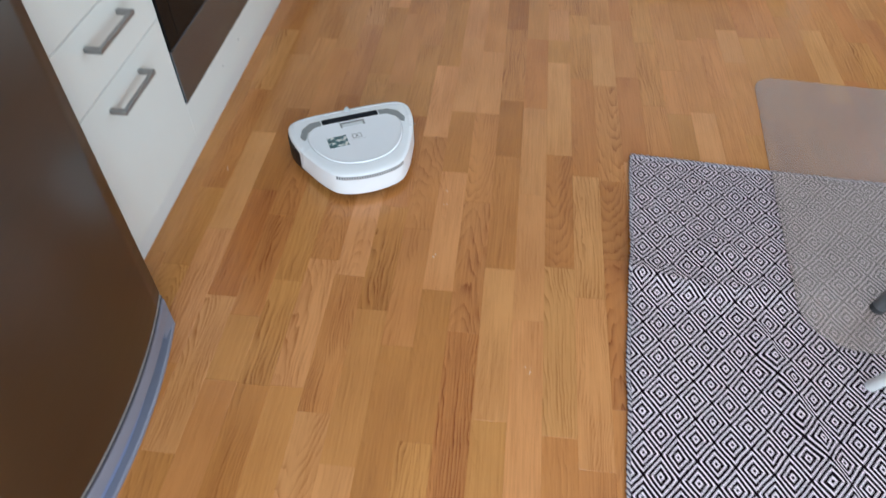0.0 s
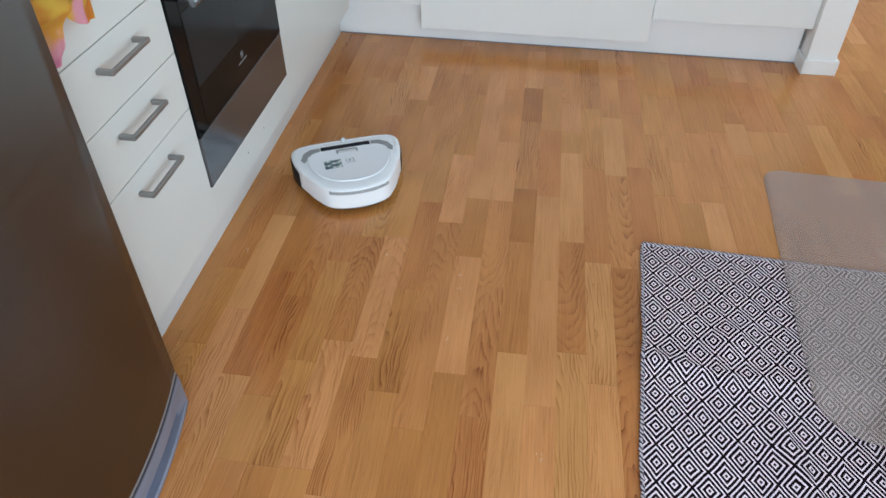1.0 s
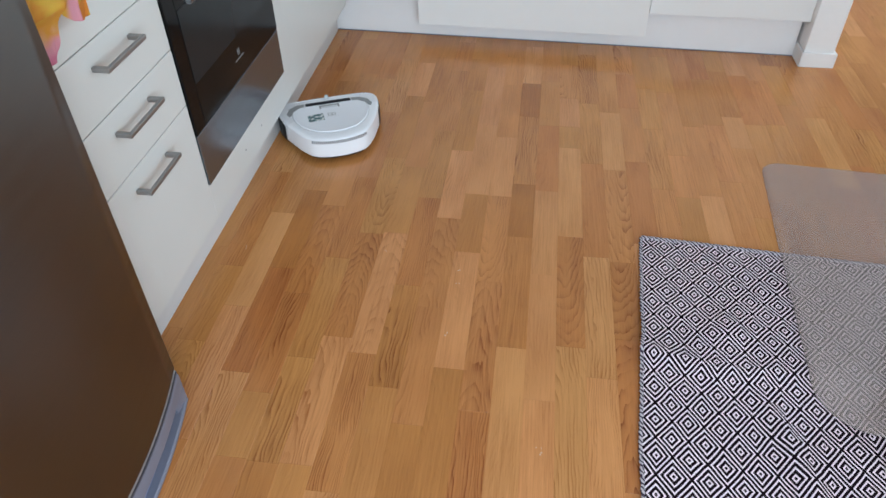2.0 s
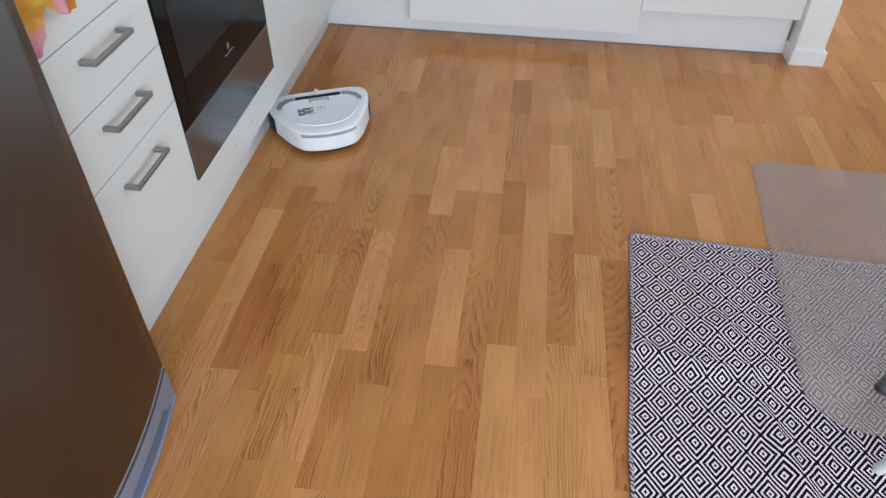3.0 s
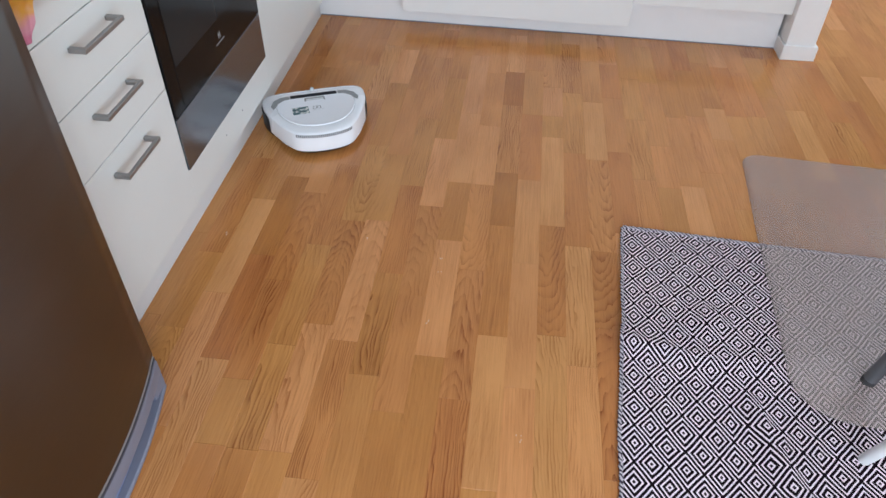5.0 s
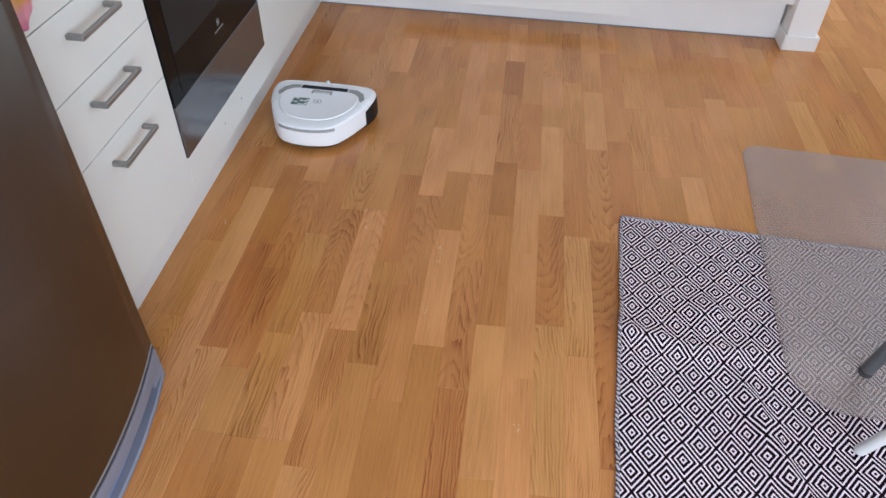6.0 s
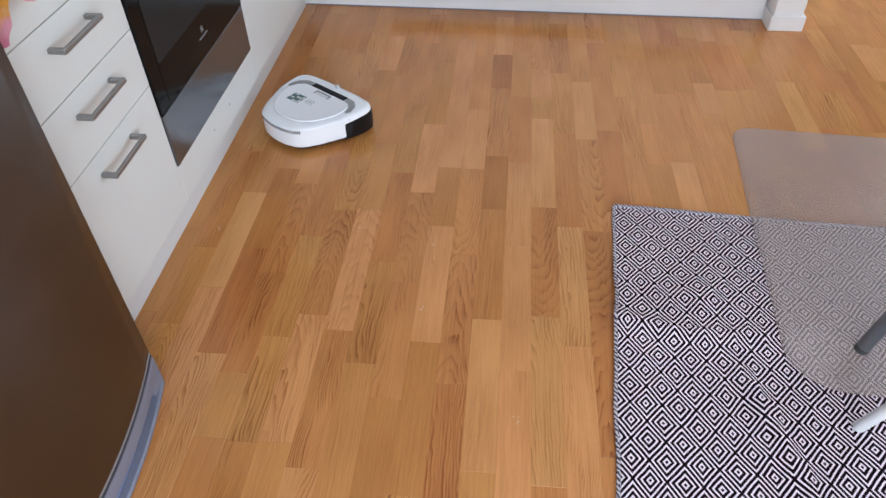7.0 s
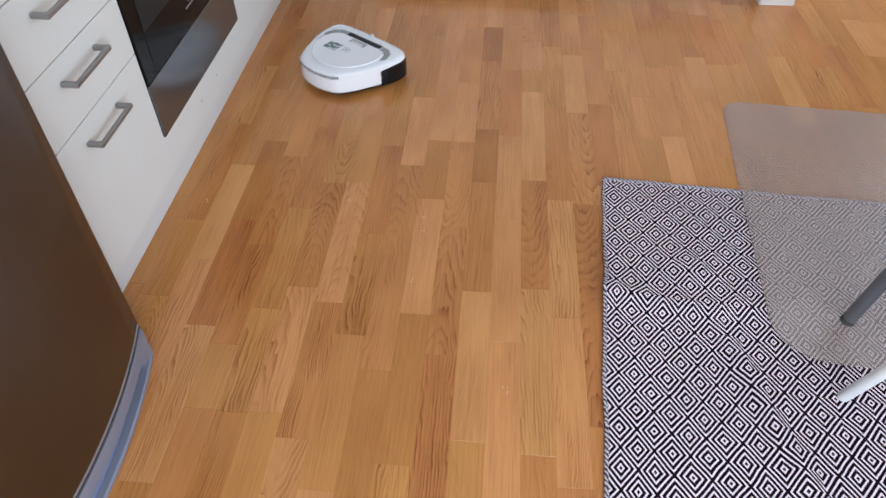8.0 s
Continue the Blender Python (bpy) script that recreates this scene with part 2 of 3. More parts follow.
def towel_print():
    m, nt, b = fresh("towel_flower_print")
    tc = nt.nodes.new("ShaderNodeTexCoord")
    cells = node(nt, "TexVoronoi", Scale=16.0)
    blot = node(nt, "TexNoise", Scale=22.0, Detail=3.0)
    for n in (cells, blot):
        nt.links.new(tc.outputs["Object"], n.inputs["Vector"])
    sep = nt.nodes.new("ShaderNodeSeparateColor")
    nt.links.new(cells.outputs["Color"], sep.inputs[0])
    ramp = nt.nodes.new("ShaderNodeValToRGB")
    ramp.color_ramp.interpolation = "EASE"
    ramp.color_ramp.elements[0].color, ramp.color_ramp.elements[0].position = (0.86, 0.36, 0.06, 1), 0.0
    ramp.color_ramp.elements[1].color, ramp.color_ramp.elements[1].position = (0.88, 0.50, 0.42, 1), 1.0
    for p, col in ((0.36, (0.82, 0.36, 0.07, 1)), (0.48, (0.85, 0.58, 0.10, 1)), (0.62, (0.86, 0.47, 0.08, 1)), (0.72, (0.90, 0.58, 0.36, 1))):
        ramp.color_ramp.elements.new(p).color = col
    nt.links.new(math_node(nt, "ADD", math_node(nt, "MULTIPLY", sep.outputs[0], 0.6), math_node(nt, "MULTIPLY", blot.outputs[0], 0.4)), ramp.inputs[0])
    zed = nt.nodes.new("ShaderNodeSeparateXYZ")
    nt.links.new(tc.outputs["Object"], zed.inputs[0])
    def soft(value, lo, hi):
        r = nt.nodes.new("ShaderNodeMapRange")
        r.interpolation_type = "SMOOTHSTEP"
        r.inputs["From Min"].default_value, r.inputs["From Max"].default_value = lo, hi
        nt.links.new(value, r.inputs["Value"])
        return r.outputs[0]
    wav = math_node(nt, "ADD", zed.outputs[2], math_node(nt, "MULTIPLY", math_node(nt, "SUBTRACT", blot.outputs[0], 0.5), 0.05))
    tip = math_node(nt, "MULTIPLY", soft(wav, 0.792, 0.772), soft(zed.outputs[1], 0.565, 0.555))
    stripe = math_node(nt, "MULTIPLY", soft(zed.outputs[1], 0.588, 0.596), soft(zed.outputs[1], 0.618, 0.608))
    where = math_node(nt, "MAXIMUM", tip, stripe)
    magenta = mix_color(nt, soft(zed.outputs[2], 0.760, 0.748), (0.86, 0.42, 0.52), (0.72, 0.07, 0.30))
    pink = mix_color(nt, blot.outputs[0], magenta, (0.88, 0.48, 0.55))
    nt.links.new(mix_color(nt, where, ramp.outputs[0], pink), b.inputs["Base Color"])
    b.inputs["Roughness"].default_value = 0.95
    bump(nt, b, blot.outputs[0], 0.4, 0.001)
    return m


def photo_print():
    """A small sticker print: two dark teal pictures in pale borders."""
    m, nt, b = fresh("sticker_print")
    tc = nt.nodes.new("ShaderNodeTexCoord")
    n1 = node(nt, "TexNoise", Scale=75.0, Detail=3.0)
    nt.links.new(tc.outputs["Object"], n1.inputs["Vector"])
    ramp = nt.nodes.new("ShaderNodeValToRGB")
    ramp.color_ramp.elements[0].color, ramp.color_ramp.elements[0].position = (0.03, 0.05, 0.05, 1), 0.35
    ramp.color_ramp.elements[1].color, ramp.color_ramp.elements[1].position = (0.72, 0.72, 0.70, 1), 0.60
    ramp.color_ramp.elements.new(0.52).color = (0.06, 0.17, 0.20, 1)
    nt.links.new(n1.outputs[0], ramp.inputs[0])
    nt.links.new(ramp.outputs[0], b.inputs["Base Color"])
    b.inputs["Roughness"].default_value = 0.35
    return m


RUG, HEM, MAT_PLASTIC, TOWEL, PRINT = rug_weave(), hem_yarn(), frosted_sheet(), towel_print(), photo_print()


# ---- building helpers ----
def part(name, bm, material, parent=None, label="", smooth=False):
    me = bpy.data.meshes.new(name)
    bmesh.ops.recalc_face_normals(bm, faces=bm.faces)
    if smooth:
        for f in bm.faces:
            f.smooth = True
    bm.to_mesh(me)
    bm.free()
    me.materials.append(material)
    ob = new(name, me)
    if parent:
        ob.parent = parent
    return tagged(ob, label) if label else ob


def empty(name, m=None, **tags):
    ob = new(name)
    ob.empty_display_size = 0.05
    if m:
        ob.matrix_basis = m
    return tagged(ob, **tags)


def boxes(*spans, bevel=0.0, segments=1):
    """One mesh of boxes, each (x0, x1, y0, y1, z0, z1)."""
    bm = bmesh.new()
    for x0, x1, y0, y1, z0, z1 in spans:
        made = bmesh.ops.create_cube(bm, size=1)["verts"]
        bmesh.ops.scale(bm, vec=(x1 - x0, y1 - y0, z1 - z0), verts=made)
        bmesh.ops.translate(bm, vec=((x0 + x1) / 2, (y0 + y1) / 2, (z0 + z1) / 2), verts=made)
    if bevel:
        bmesh.ops.bevel(bm, geom=bm.edges[:], offset=bevel, segments=segments, affect="EDGES", profile=0.5)
    return bm


def tube(a, b, r0, r1=None, sides=20, rounded=0.0):
    """A round bar from a to b; rounded: the radius of its end edges."""
    r1 = r0 if r1 is None else r1
    a, b = Vector(a), Vector(b)
    q = (b - a).to_track_quat("Z", "Y")
    length = (b - a).length
    bm = bmesh.new()
    levels = [(0, r0, 0)] if not rounded else [(0, r0 - rounded, 0), (rounded * 0.3, r0 - rounded * 0.3, 0), (rounded, r0, 0)]
    levels += [(length, r1, 0)] if not rounded else [(length - rounded, r1, 0), (length, r1 - rounded, 0)]
    rings = []
    for h, r, _ in levels:
        rings.append([bm.verts.new(a + q @ Vector((r * math.cos(t), r * math.sin(t), h))) for t in (2 * math.pi * i / sides for i in range(sides))])
    for r, s in zip(rings, rings[1:]):
        for i in range(sides):
            bm.faces.new((r[i], r[(i + 1) % sides], s[(i + 1) % sides], s[i]))
    bm.faces.new(rings[0][::-1])
    bm.faces.new(rings[-1])
    return bm


def spline(points, per=8):
    """A smooth closed curve through a few plan points."""
    n, out = len(points), []
    for i in range(n):
        p = [Vector(points[(i + k) % n]) for k in (-1, 0, 1, 2)]
        for j in range(per):
            t = j / per
            out.append(0.5 * (2 * p[1] + (p[2] - p[0]) * t + (2 * p[0] - 5 * p[1] + 4 * p[2] - p[3]) * t * t + (3 * p[1] - p[0] - 3 * p[2] + p[3]) * t ** 3))
    return out


def inset(outline, d):
    n, out = len(outline), []
    for i in range(n):
        t = (outline[(i + 1) % n] - outline[i - 1]).normalized()
        out.append(outline[i] + Vector((-t.y, t.x)) * d)
    return out


def loft(outline, levels, bottom=True, top=True):
    """A solid whose plan is the outline (counter-clockwise), drawn in by d at height z for each (d, z)."""
    bm = bmesh.new()
    rings = [[bm.verts.new((p.x, p.y, z)) for p in inset(outline, d)] for d, z in levels]
    n = len(outline)
    for r, s in zip(rings, rings[1:]):
        for i in range(n):
            bm.faces.new((r[i], r[(i + 1) % n], s[(i + 1) % n], s[i]))
    if bottom:
        bm.faces.new(rings[0][::-1])
    if top:
        bm.faces.new(rings[-1])
    return bm


def rounded_rect(x0, x1, y0, y1, radii, steps=8):
    """Counter-clockwise plan outline; radii for the corners (x0 y0), (x1 y0), (x1 y1), (x0 y1)."""
    out = []
    for (cx, cy, sx, sy, a0), r in zip(((x0, y0, 1, 1, 180), (x1, y0, -1, 1, 270), (x1, y1, -1, -1, 0), (x0, y1, 1, -1, 90)), radii):
        for i in range(steps + 1):
            a = radians(a0 + 90 * i / steps)
            out.append(Vector((cx + sx * r + r * math.cos(a), cy + sy * r + r * math.sin(a))))
    return out


def soft_shade(ob, angle=40):
    """Smooth shading with sharp creases past the angle."""
    me = ob.data
    bm = bmesh.new()
    bm.from_mesh(me)
    for f in bm.faces:
        f.smooth = True
    for e in bm.edges:
        if len(e.link_faces) == 2 and e.calc_face_angle(0) > radians(angle):
            e.smooth = False
    bm.to_mesh(me)
    bm.free()
    return ob


# ---- the room ----
def room():
    w = 0.12
    tagged(part("ceiling", boxes((-0.74, 3.52, -2.12, 4.52, 2.50, 2.62)), WALL), "flat white painted ceiling over the room", "ceiling", kind="structure")
    tagged(part("wall_west", boxes((-0.74, -0.62, -2.12, 4.52, 0, 2.5)), WALL), "white painted wall behind the kitchen units", "wall", kind="structure")
    tagged(part("wall_north", boxes((-0.62, 1.741, 2.95, 3.07, 0, 2.5), (1.846, 3.40, 4.40, 4.52, 0, 2.5))
                , WALL), "white painted end wall of the kitchen", "wall", kind="structure")
    tagged(part("wall_partition", boxes((1.741, 1.846, 2.20, 4.40, 0, 2.5), bevel=0.002), WHITE_PAINT),
           "end of a white painted partition wall", "wall", kind="structure")
    tagged(part("wall_east", boxes((3.40, 3.52, -2.12, 4.52, 0, 0.65), (3.40, 3.52, -2.12, 4.52, 2.25, 2.5),
                                   (3.40, 3.52, -2.12, 1.65, 0.65, 2.25), (3.40, 3.52, 3.15, 4.52, 0.65, 2.25)), WALL_EAST),
           "unseen wall, greyed to darken reflections, with a large window", "wall", kind="structure")
    tagged(part("wall_south", boxes((-0.62, 3.40, -2.12, -2.00, 0, 0.15), (-0.62, 3.40, -2.12, -2.00, 1.9, 2.5),
                                    (-0.62, 0.30, -2.12, -2.00, 0.15, 1.9), (3.14, 3.40, -2.12, -2.00, 0.15, 1.9)), WALL),
           "white painted wall with a wide glazed opening", "wall", kind="structure")
    # square skirting block wrapped round the partition's end
    tagged(part("baseboard", boxes((1.733, 1.857, 2.190, 2.1985, 0, 0.056), (1.7325, 1.7405, 2.190, 2.30, 0, 0.0558),
                                   (1.8465, 1.857, 2.1987, 4.40, 0, 0.0557), bevel=0.0015), WHITE_PAINT),
           "white painted skirting round the partition end", "baseboard", kind="structure")


room()


# ---- kitchen run along the west wall ----
def bow_handle(parent, y0, y1, z):
    """A bent flat-bar pull: bar and its two feet."""
    h = empty("handle")
    h.parent = parent
    part("bar", boxes((0.026, 0.0335, y0, y1, z - 0.0050, z + 0.0050), bevel=0.0018, segments=2), NICKEL, h, "satin nickel flat pull bar")
    for ya, yb in ((y0, y0 + 0.011), (y1 - 0.011, y1)):
        part("foot", boxes((0.0005, 0.030, ya, yb, z - 0.0048, z + 0.0048), bevel=0.0018, segments=2), NICKEL, h)
    return h


PLINTH_TOP = 0.128


def drawer_unit():
    u = empty("drawer_cabinet", label="white drawer cabinet with satin nickel pulls beside the fridge", category="cabinet")
    part("body", boxes((-0.58, -0.022, 0.464, 0.910, PLINTH_TOP + 0.004, 0.858)), CARCASS, u)
    for z0, z1 in ((PLINTH_TOP, 0.4480), (0.4500, 0.5790), (0.5810, 0.7100), (0.7120, 0.8550)):
        front = part("drawer_front", boxes((-0.019, 0.0, 0.463, 0.9119, z0, z1), bevel=0.0012, segments=2), WHITE_SHADED, u, "smooth white drawer front")
        bow_handle(front, 0.639, 0.783, z1 - 0.0412)
    return u


def oven_unit():
    u = empty("oven_cabinet", label="white housing unit below and round the oven", category="cabinet")
    part("body", boxes((-0.58, -0.022, 0.914, 1.512, PLINTH_TOP + 0.004, 0.226)), CARCASS, u)
    part("filler_panel", boxes((-0.019, 0.0, 0.91195, 1.5135, PLINTH_TOP, 0.2275), bevel=0.0003), WHITE_SHADED, u, "white panel under the oven")
    for y in (1.147, 1.277):
        part("screw_hole", tube((0.0002, y, 0.18), (0.0010, y, 0.18), 0.0028, sides=12), ROBOT_GREY, u, "small dark screw hole")
    o = empty("oven", label="built-in oven with black glass door and steel lower panel", category="oven")
    part("body", boxes((-0.56, -0.012, 0.918, 1.508, 0.231, 0.855)), SEAL, o)
    door = part("door_glass", boxes((-0.010, 0.004, 0.9155, 1.5105, 0.3670, 0.742), bevel=0.0015, segments=2), BLACK_GLASS, o, "black glass oven door")
    part("inner_frame", boxes((0.0042, 0.0047, 0.965, 1.470, 0.378, 0.690)), OVEN_INNER, door, "dark inner window of the oven door")
    # room reflection in the glass, painted as a paler grey band
    part("reflection_band", boxes((0.0048, 0.0053, 0.968, 1.467, 0.470, 0.640)), OVEN_REFLECTION, door, "paler painted reflection band on the oven glass")
    part("logo", boxes((0.0049, 0.0056, 1.214, 1.217, 0.424, 0.440), (0.0049, 0.0056, 1.223, 1.226, 0.424, 0.440), (0.0049, 0.0056, 1.217, 1.223, 0.4305, 0.4335)), MARK, door)
    part("print_bar", boxes((0.0049, 0.0056, 1.192, 1.248, 0.4135, 0.4165)), MARK, door)
    part("lower_panel", boxes((-0.010, 0.003, 0.9155, 1.5105, 0.2280, 0.3640), bevel=0.0015, segments=2), STEEL, o, "brushed steel panel")
    part("control_panel", boxes((-0.010, 0.004, 0.9155, 1.5105, 0.745, 0.855), bevel=0.0015, segments=2), STEEL, o)
    hd = part("handle", tube((0.045, 0.950, 0.672), (0.045, 1.476, 0.672), 0.010, rounded=0.002), STEEL, o, "round steel oven handle")
    soft_shade(hd)
    for y in (0.975, 1.451):
        part("handle_bracket", boxes((0.004, 0.045, y - 0.009, y + 0.009, 0.665, 0.679), bevel=0.002), STEEL, hd)
    return o


def corner_unit():
    u = empty("corner_cabinet", label="plain white corner cabinet panel without a handle", category="cabinet")
    part("body", boxes((-0.58, -0.022, 1.516, 2.30, PLINTH_TOP + 0.004, 0.858)), CARCASS, u)
    part("front", boxes((-0.019, 0.0, 1.5140, 2.284, PLINTH_TOP, 0.855), bevel=0.0012, segments=2), WHITE_SHADED, u)
    return u


def west_run():
    drawer_unit(), oven_unit(), corner_unit()
    tagged(part("plinth", boxes((-0.075, -0.057, 0.463, 2.325, 0, PLINTH_TOP + 0.010), bevel=0.001), PLINTH_SHADED),
           "white recessed plinth under the kitchen units", "plinth", kind="structure")
    tagged(part("worktop", boxes((-0.615, 0.012, 0.463, 2.92, 0.860, 0.898), bevel=0.003, segments=2), TABLE_TOP),
           "pale laminate kitchen worktop on the units", "worktop")


west_run()


# ---- kitchen run along the north wall, slightly out of square ----
def north_run():
    m = pose(-0.057, 2.343, 0, 0, 0, -1.92)
    p = part("plinth", boxes((-0.02, 1.79, 0, 0.018, 0, 0.175), bevel=0.001), PLINTH_LIT)
    p.matrix_basis = m
    tagged(p, "white recessed plinth under the end units", "plinth", kind="structure")
    # thin dark strip added as the shadow line between plinth and floor
    part("shadow_line", boxes((0.0, 1.79, -0.0025, -0.0002, 0.0004, 0.004)), GREY_PLASTIC, p, "grey strip standing in for the shadow under the plinth")
    for name, x0, x1, proud, z0, label in (("base_cabinet", 0.074, 0.350, 0.050, 0.155, "white base cabinet front in the kitchen corner"),
                                           ("drawer_cabinet", 0.354, 1.226, 0.070, 0.072, "wide white drawer front reaching lower than its neighbours"),
                                           ("base_cabinet", 1.230, 1.800, 0.050, 0.155, "white base cabinet beside the partition wall")):
        u = empty(name, m, label=label, category="cabinet")
        part("body", boxes((x0 + 0.003, x1 - 0.003, -proud + 0.023, 0.0 if z0 < 0.1 else 0.0, max(z0, 0.18), 0.858), (x0 + 0.003, x1 - 0.003, 0.020, 0.56, 0.18, 0.858)), CARCASS, u)
        part("front", boxes((x0, x1, -proud, -proud + 0.019, z0, 0.855), bevel=0.0015, segments=2), WHITE_LIT, u, "smooth white front")


north_run()


# ---- fridge ----
def fridge():
    f = empty("fridge", label="tall stainless steel fridge with a bowed door", category="fridge")
    y0, y1 = -0.145, 0.455

    def bow(x_edge, sag, back, n=28, y0=y0, y1=y1):
        pts = []
        for i in range(n + 1):
            t = i / n
            pts.append(Vector((x_edge + sag * (1 - (2 * t - 1) ** 2), y0 + (y1 - y0) * t)))
        return pts + [Vector((back, y1)), Vector((back, y0))]
    part("body", boxes((-0.60, 0.012, y0 + 0.004, y1 - 0.004, 0.03, 1.86), bevel=0.004), GREY_PLASTIC, f)
    d = part("door", loft(bow(0.077, 0.040, 0.018), ((0.004, 0.1005), (0.0, 0.1045), (0.0, 1.845), (0.004, 1.85))), FRIDGE_STEEL, f, "bowed brushed steel fridge door")
    soft_shade(d)
    e = part("edge_trim", loft(bow(0.0775, 0.040, 0.020), ((0.0008, 0.0972), (0.0, 0.0980), (0.0, 0.0995), (0.0015, 0.1003))), TRIM_LIGHT, d, "pale bottom edge of the door")
    soft_shade(e)
    s = part("seal", loft(bow(0.0785, 0.040, 0.010), ((0.0, 0.0905), (0.0, 0.0968))), SEAL, f, "dark gap under the door")
    soft_shade(s)
    g = part("base_grille", loft(bow(0.0805, 0.0370, 0.0), ((0.0, 0.052), (0.0, 0.083), (0.001, 0.088), (0.003, 0.0903))), GREY_PLASTIC, f, "grey plastic base grille with a long recess")
    soft_shade(g)
    # the recess carries its blue reflection as base colour
    r = part("recess", loft(bow(0.0640, 0.0365, 0.0, y0=y0 + 0.03, y1=y1 - 0.045), ((0.0, 0.012), (0.0, 0.0518))), BLUE_REFLECTION, g, "grey recess coloured with a blue reflection")
    soft_shade(r)
    part("lower_lip", loft(bow(0.0805, 0.0370, 0.0), ((0.003, 0.0), (0.0, 0.003), (0.0, 0.0085), (0.003, 0.0118))), GREY_PLASTIC, g)
    part("end_block", boxes((0.0, 0.0805, y1 - 0.0445, y1 - 0.0005, 0.0119, 0.0519)), GREY_PLASTIC, g)
    part("end_block", boxes((0.0, 0.0805, y0 + 0.0005, y0 + 0.0295, 0.0119, 0.0519)), GREY_PLASTIC, g)
    return f


fridge()


# ---- towel hung over the top drawer pull ----
def towel():
    bm = bmesh.new()
    nu, nv = 64, 30
    # lower edge of the cloth: a long corner, a tuck, then a shorter fall
    edge = ((0.466, 0.738), (0.500, 0.739), (0.524, 0.742), (0.543, 0.770), (0.557, 0.806), (0.572, 0.806), (0.584, 0.792), (0.594, 0.777), (0.616, 0.768), (0.642, 0.760), (0.652, 0.764))
    grid = []
    for j in range(nv + 1):
        v = j / nv
        row = []
        for i in range(nu + 1):
            u = i / nu
            y = 0.466 + 0.186 * u
            k = max(n for n in range(len(edge) - 1) if edge[n][0] <= y + 1e-6)
            (ya, za), (yb, zb) = edge[k], edge[k + 1]
            low = za + (zb - za) * (y - ya) / (yb - ya)
            z = 0.852 - (0.852 - low) * v
            roll = math.exp(-((z - 0.822) / 0.016) ** 2) * math.exp(-((y - 0.555) / 0.045) ** 2)
            x = 0.040 + (0.009 * math.sin(u * 17 + 1.5 * v) + 0.004 * math.sin(u * 41 + 3 * v)) * (0.3 + 0.7 * v) - 0.010 * v + 0.020 * roll
            row.append(bm.verts.new((max(x, 0.016), y + 0.003 * math.sin(v * 7 + u * 9), z)))
        grid.append(row)
    for a, b in zip(grid, grid[1:]):
        for i in range(nu):
            bm.faces.new((a[i], a[i + 1], b[i + 1], b[i]))
    bmesh.ops.solidify(bm, geom=bm.faces[:], thickness=0.003)
    ob = part("towel", bm, TOWEL, smooth=True)
    return tagged(ob, "pink and orange flowered kitchen towel hanging over a pull", "towel")


towel()


# ---- rug, mat, table and chair ----
RUG_TURN = -4.3
RUG_AT = pose(1.079, 1.112, 0, 0, 0, RUG_TURN)


def rug_height(u, v):
    """Wrinkles of the rug, u across from its edge, v back from its far edge (both in metres)."""
    h = 0.0045 + 0.0025 * noise.noise((u * 3.1, v * 3.1, 0.3))
    h += 0.008 * min(1.0, max(0.0, v / 0.40)) * (1 / (1 + math.exp((v - 0.45) * 60)))
    fold = v - (0.400 + 0.05 * math.sin(u * 5.0) - 0.22 * max(0.0, u - 0.15))
    h += 0.0095 * math.exp(-(fold / 0.020) ** 2) * math.exp(-(u / 0.34) ** 2)
    h += 0.010 * math.exp(-((u - 0.20) / 0.045) ** 2 - ((v - 0.31) / 0.05) ** 2)
    ridge = u - (0.23 + 0.33 * (v - 0.42))
    h += 0.013 * math.exp(-(ridge / 0.021) ** 2) * (1 / (1 + math.exp(-(v - 0.48) * 30))) * (1 / (1 + math.exp((v - 1.1) * 20)))
    return max(h, 0.003)


def edge_bow(u, v):
    """Sideways waviness of the woven edge, fading into the rug."""
    return (0.004 * math.exp(-((v - 0.40) / 0.03) ** 2) + 0.0018 * math.sin(v * 13.0) + 0.001 * math.sin(v * 31.0)) * math.exp(-u / 0.08)


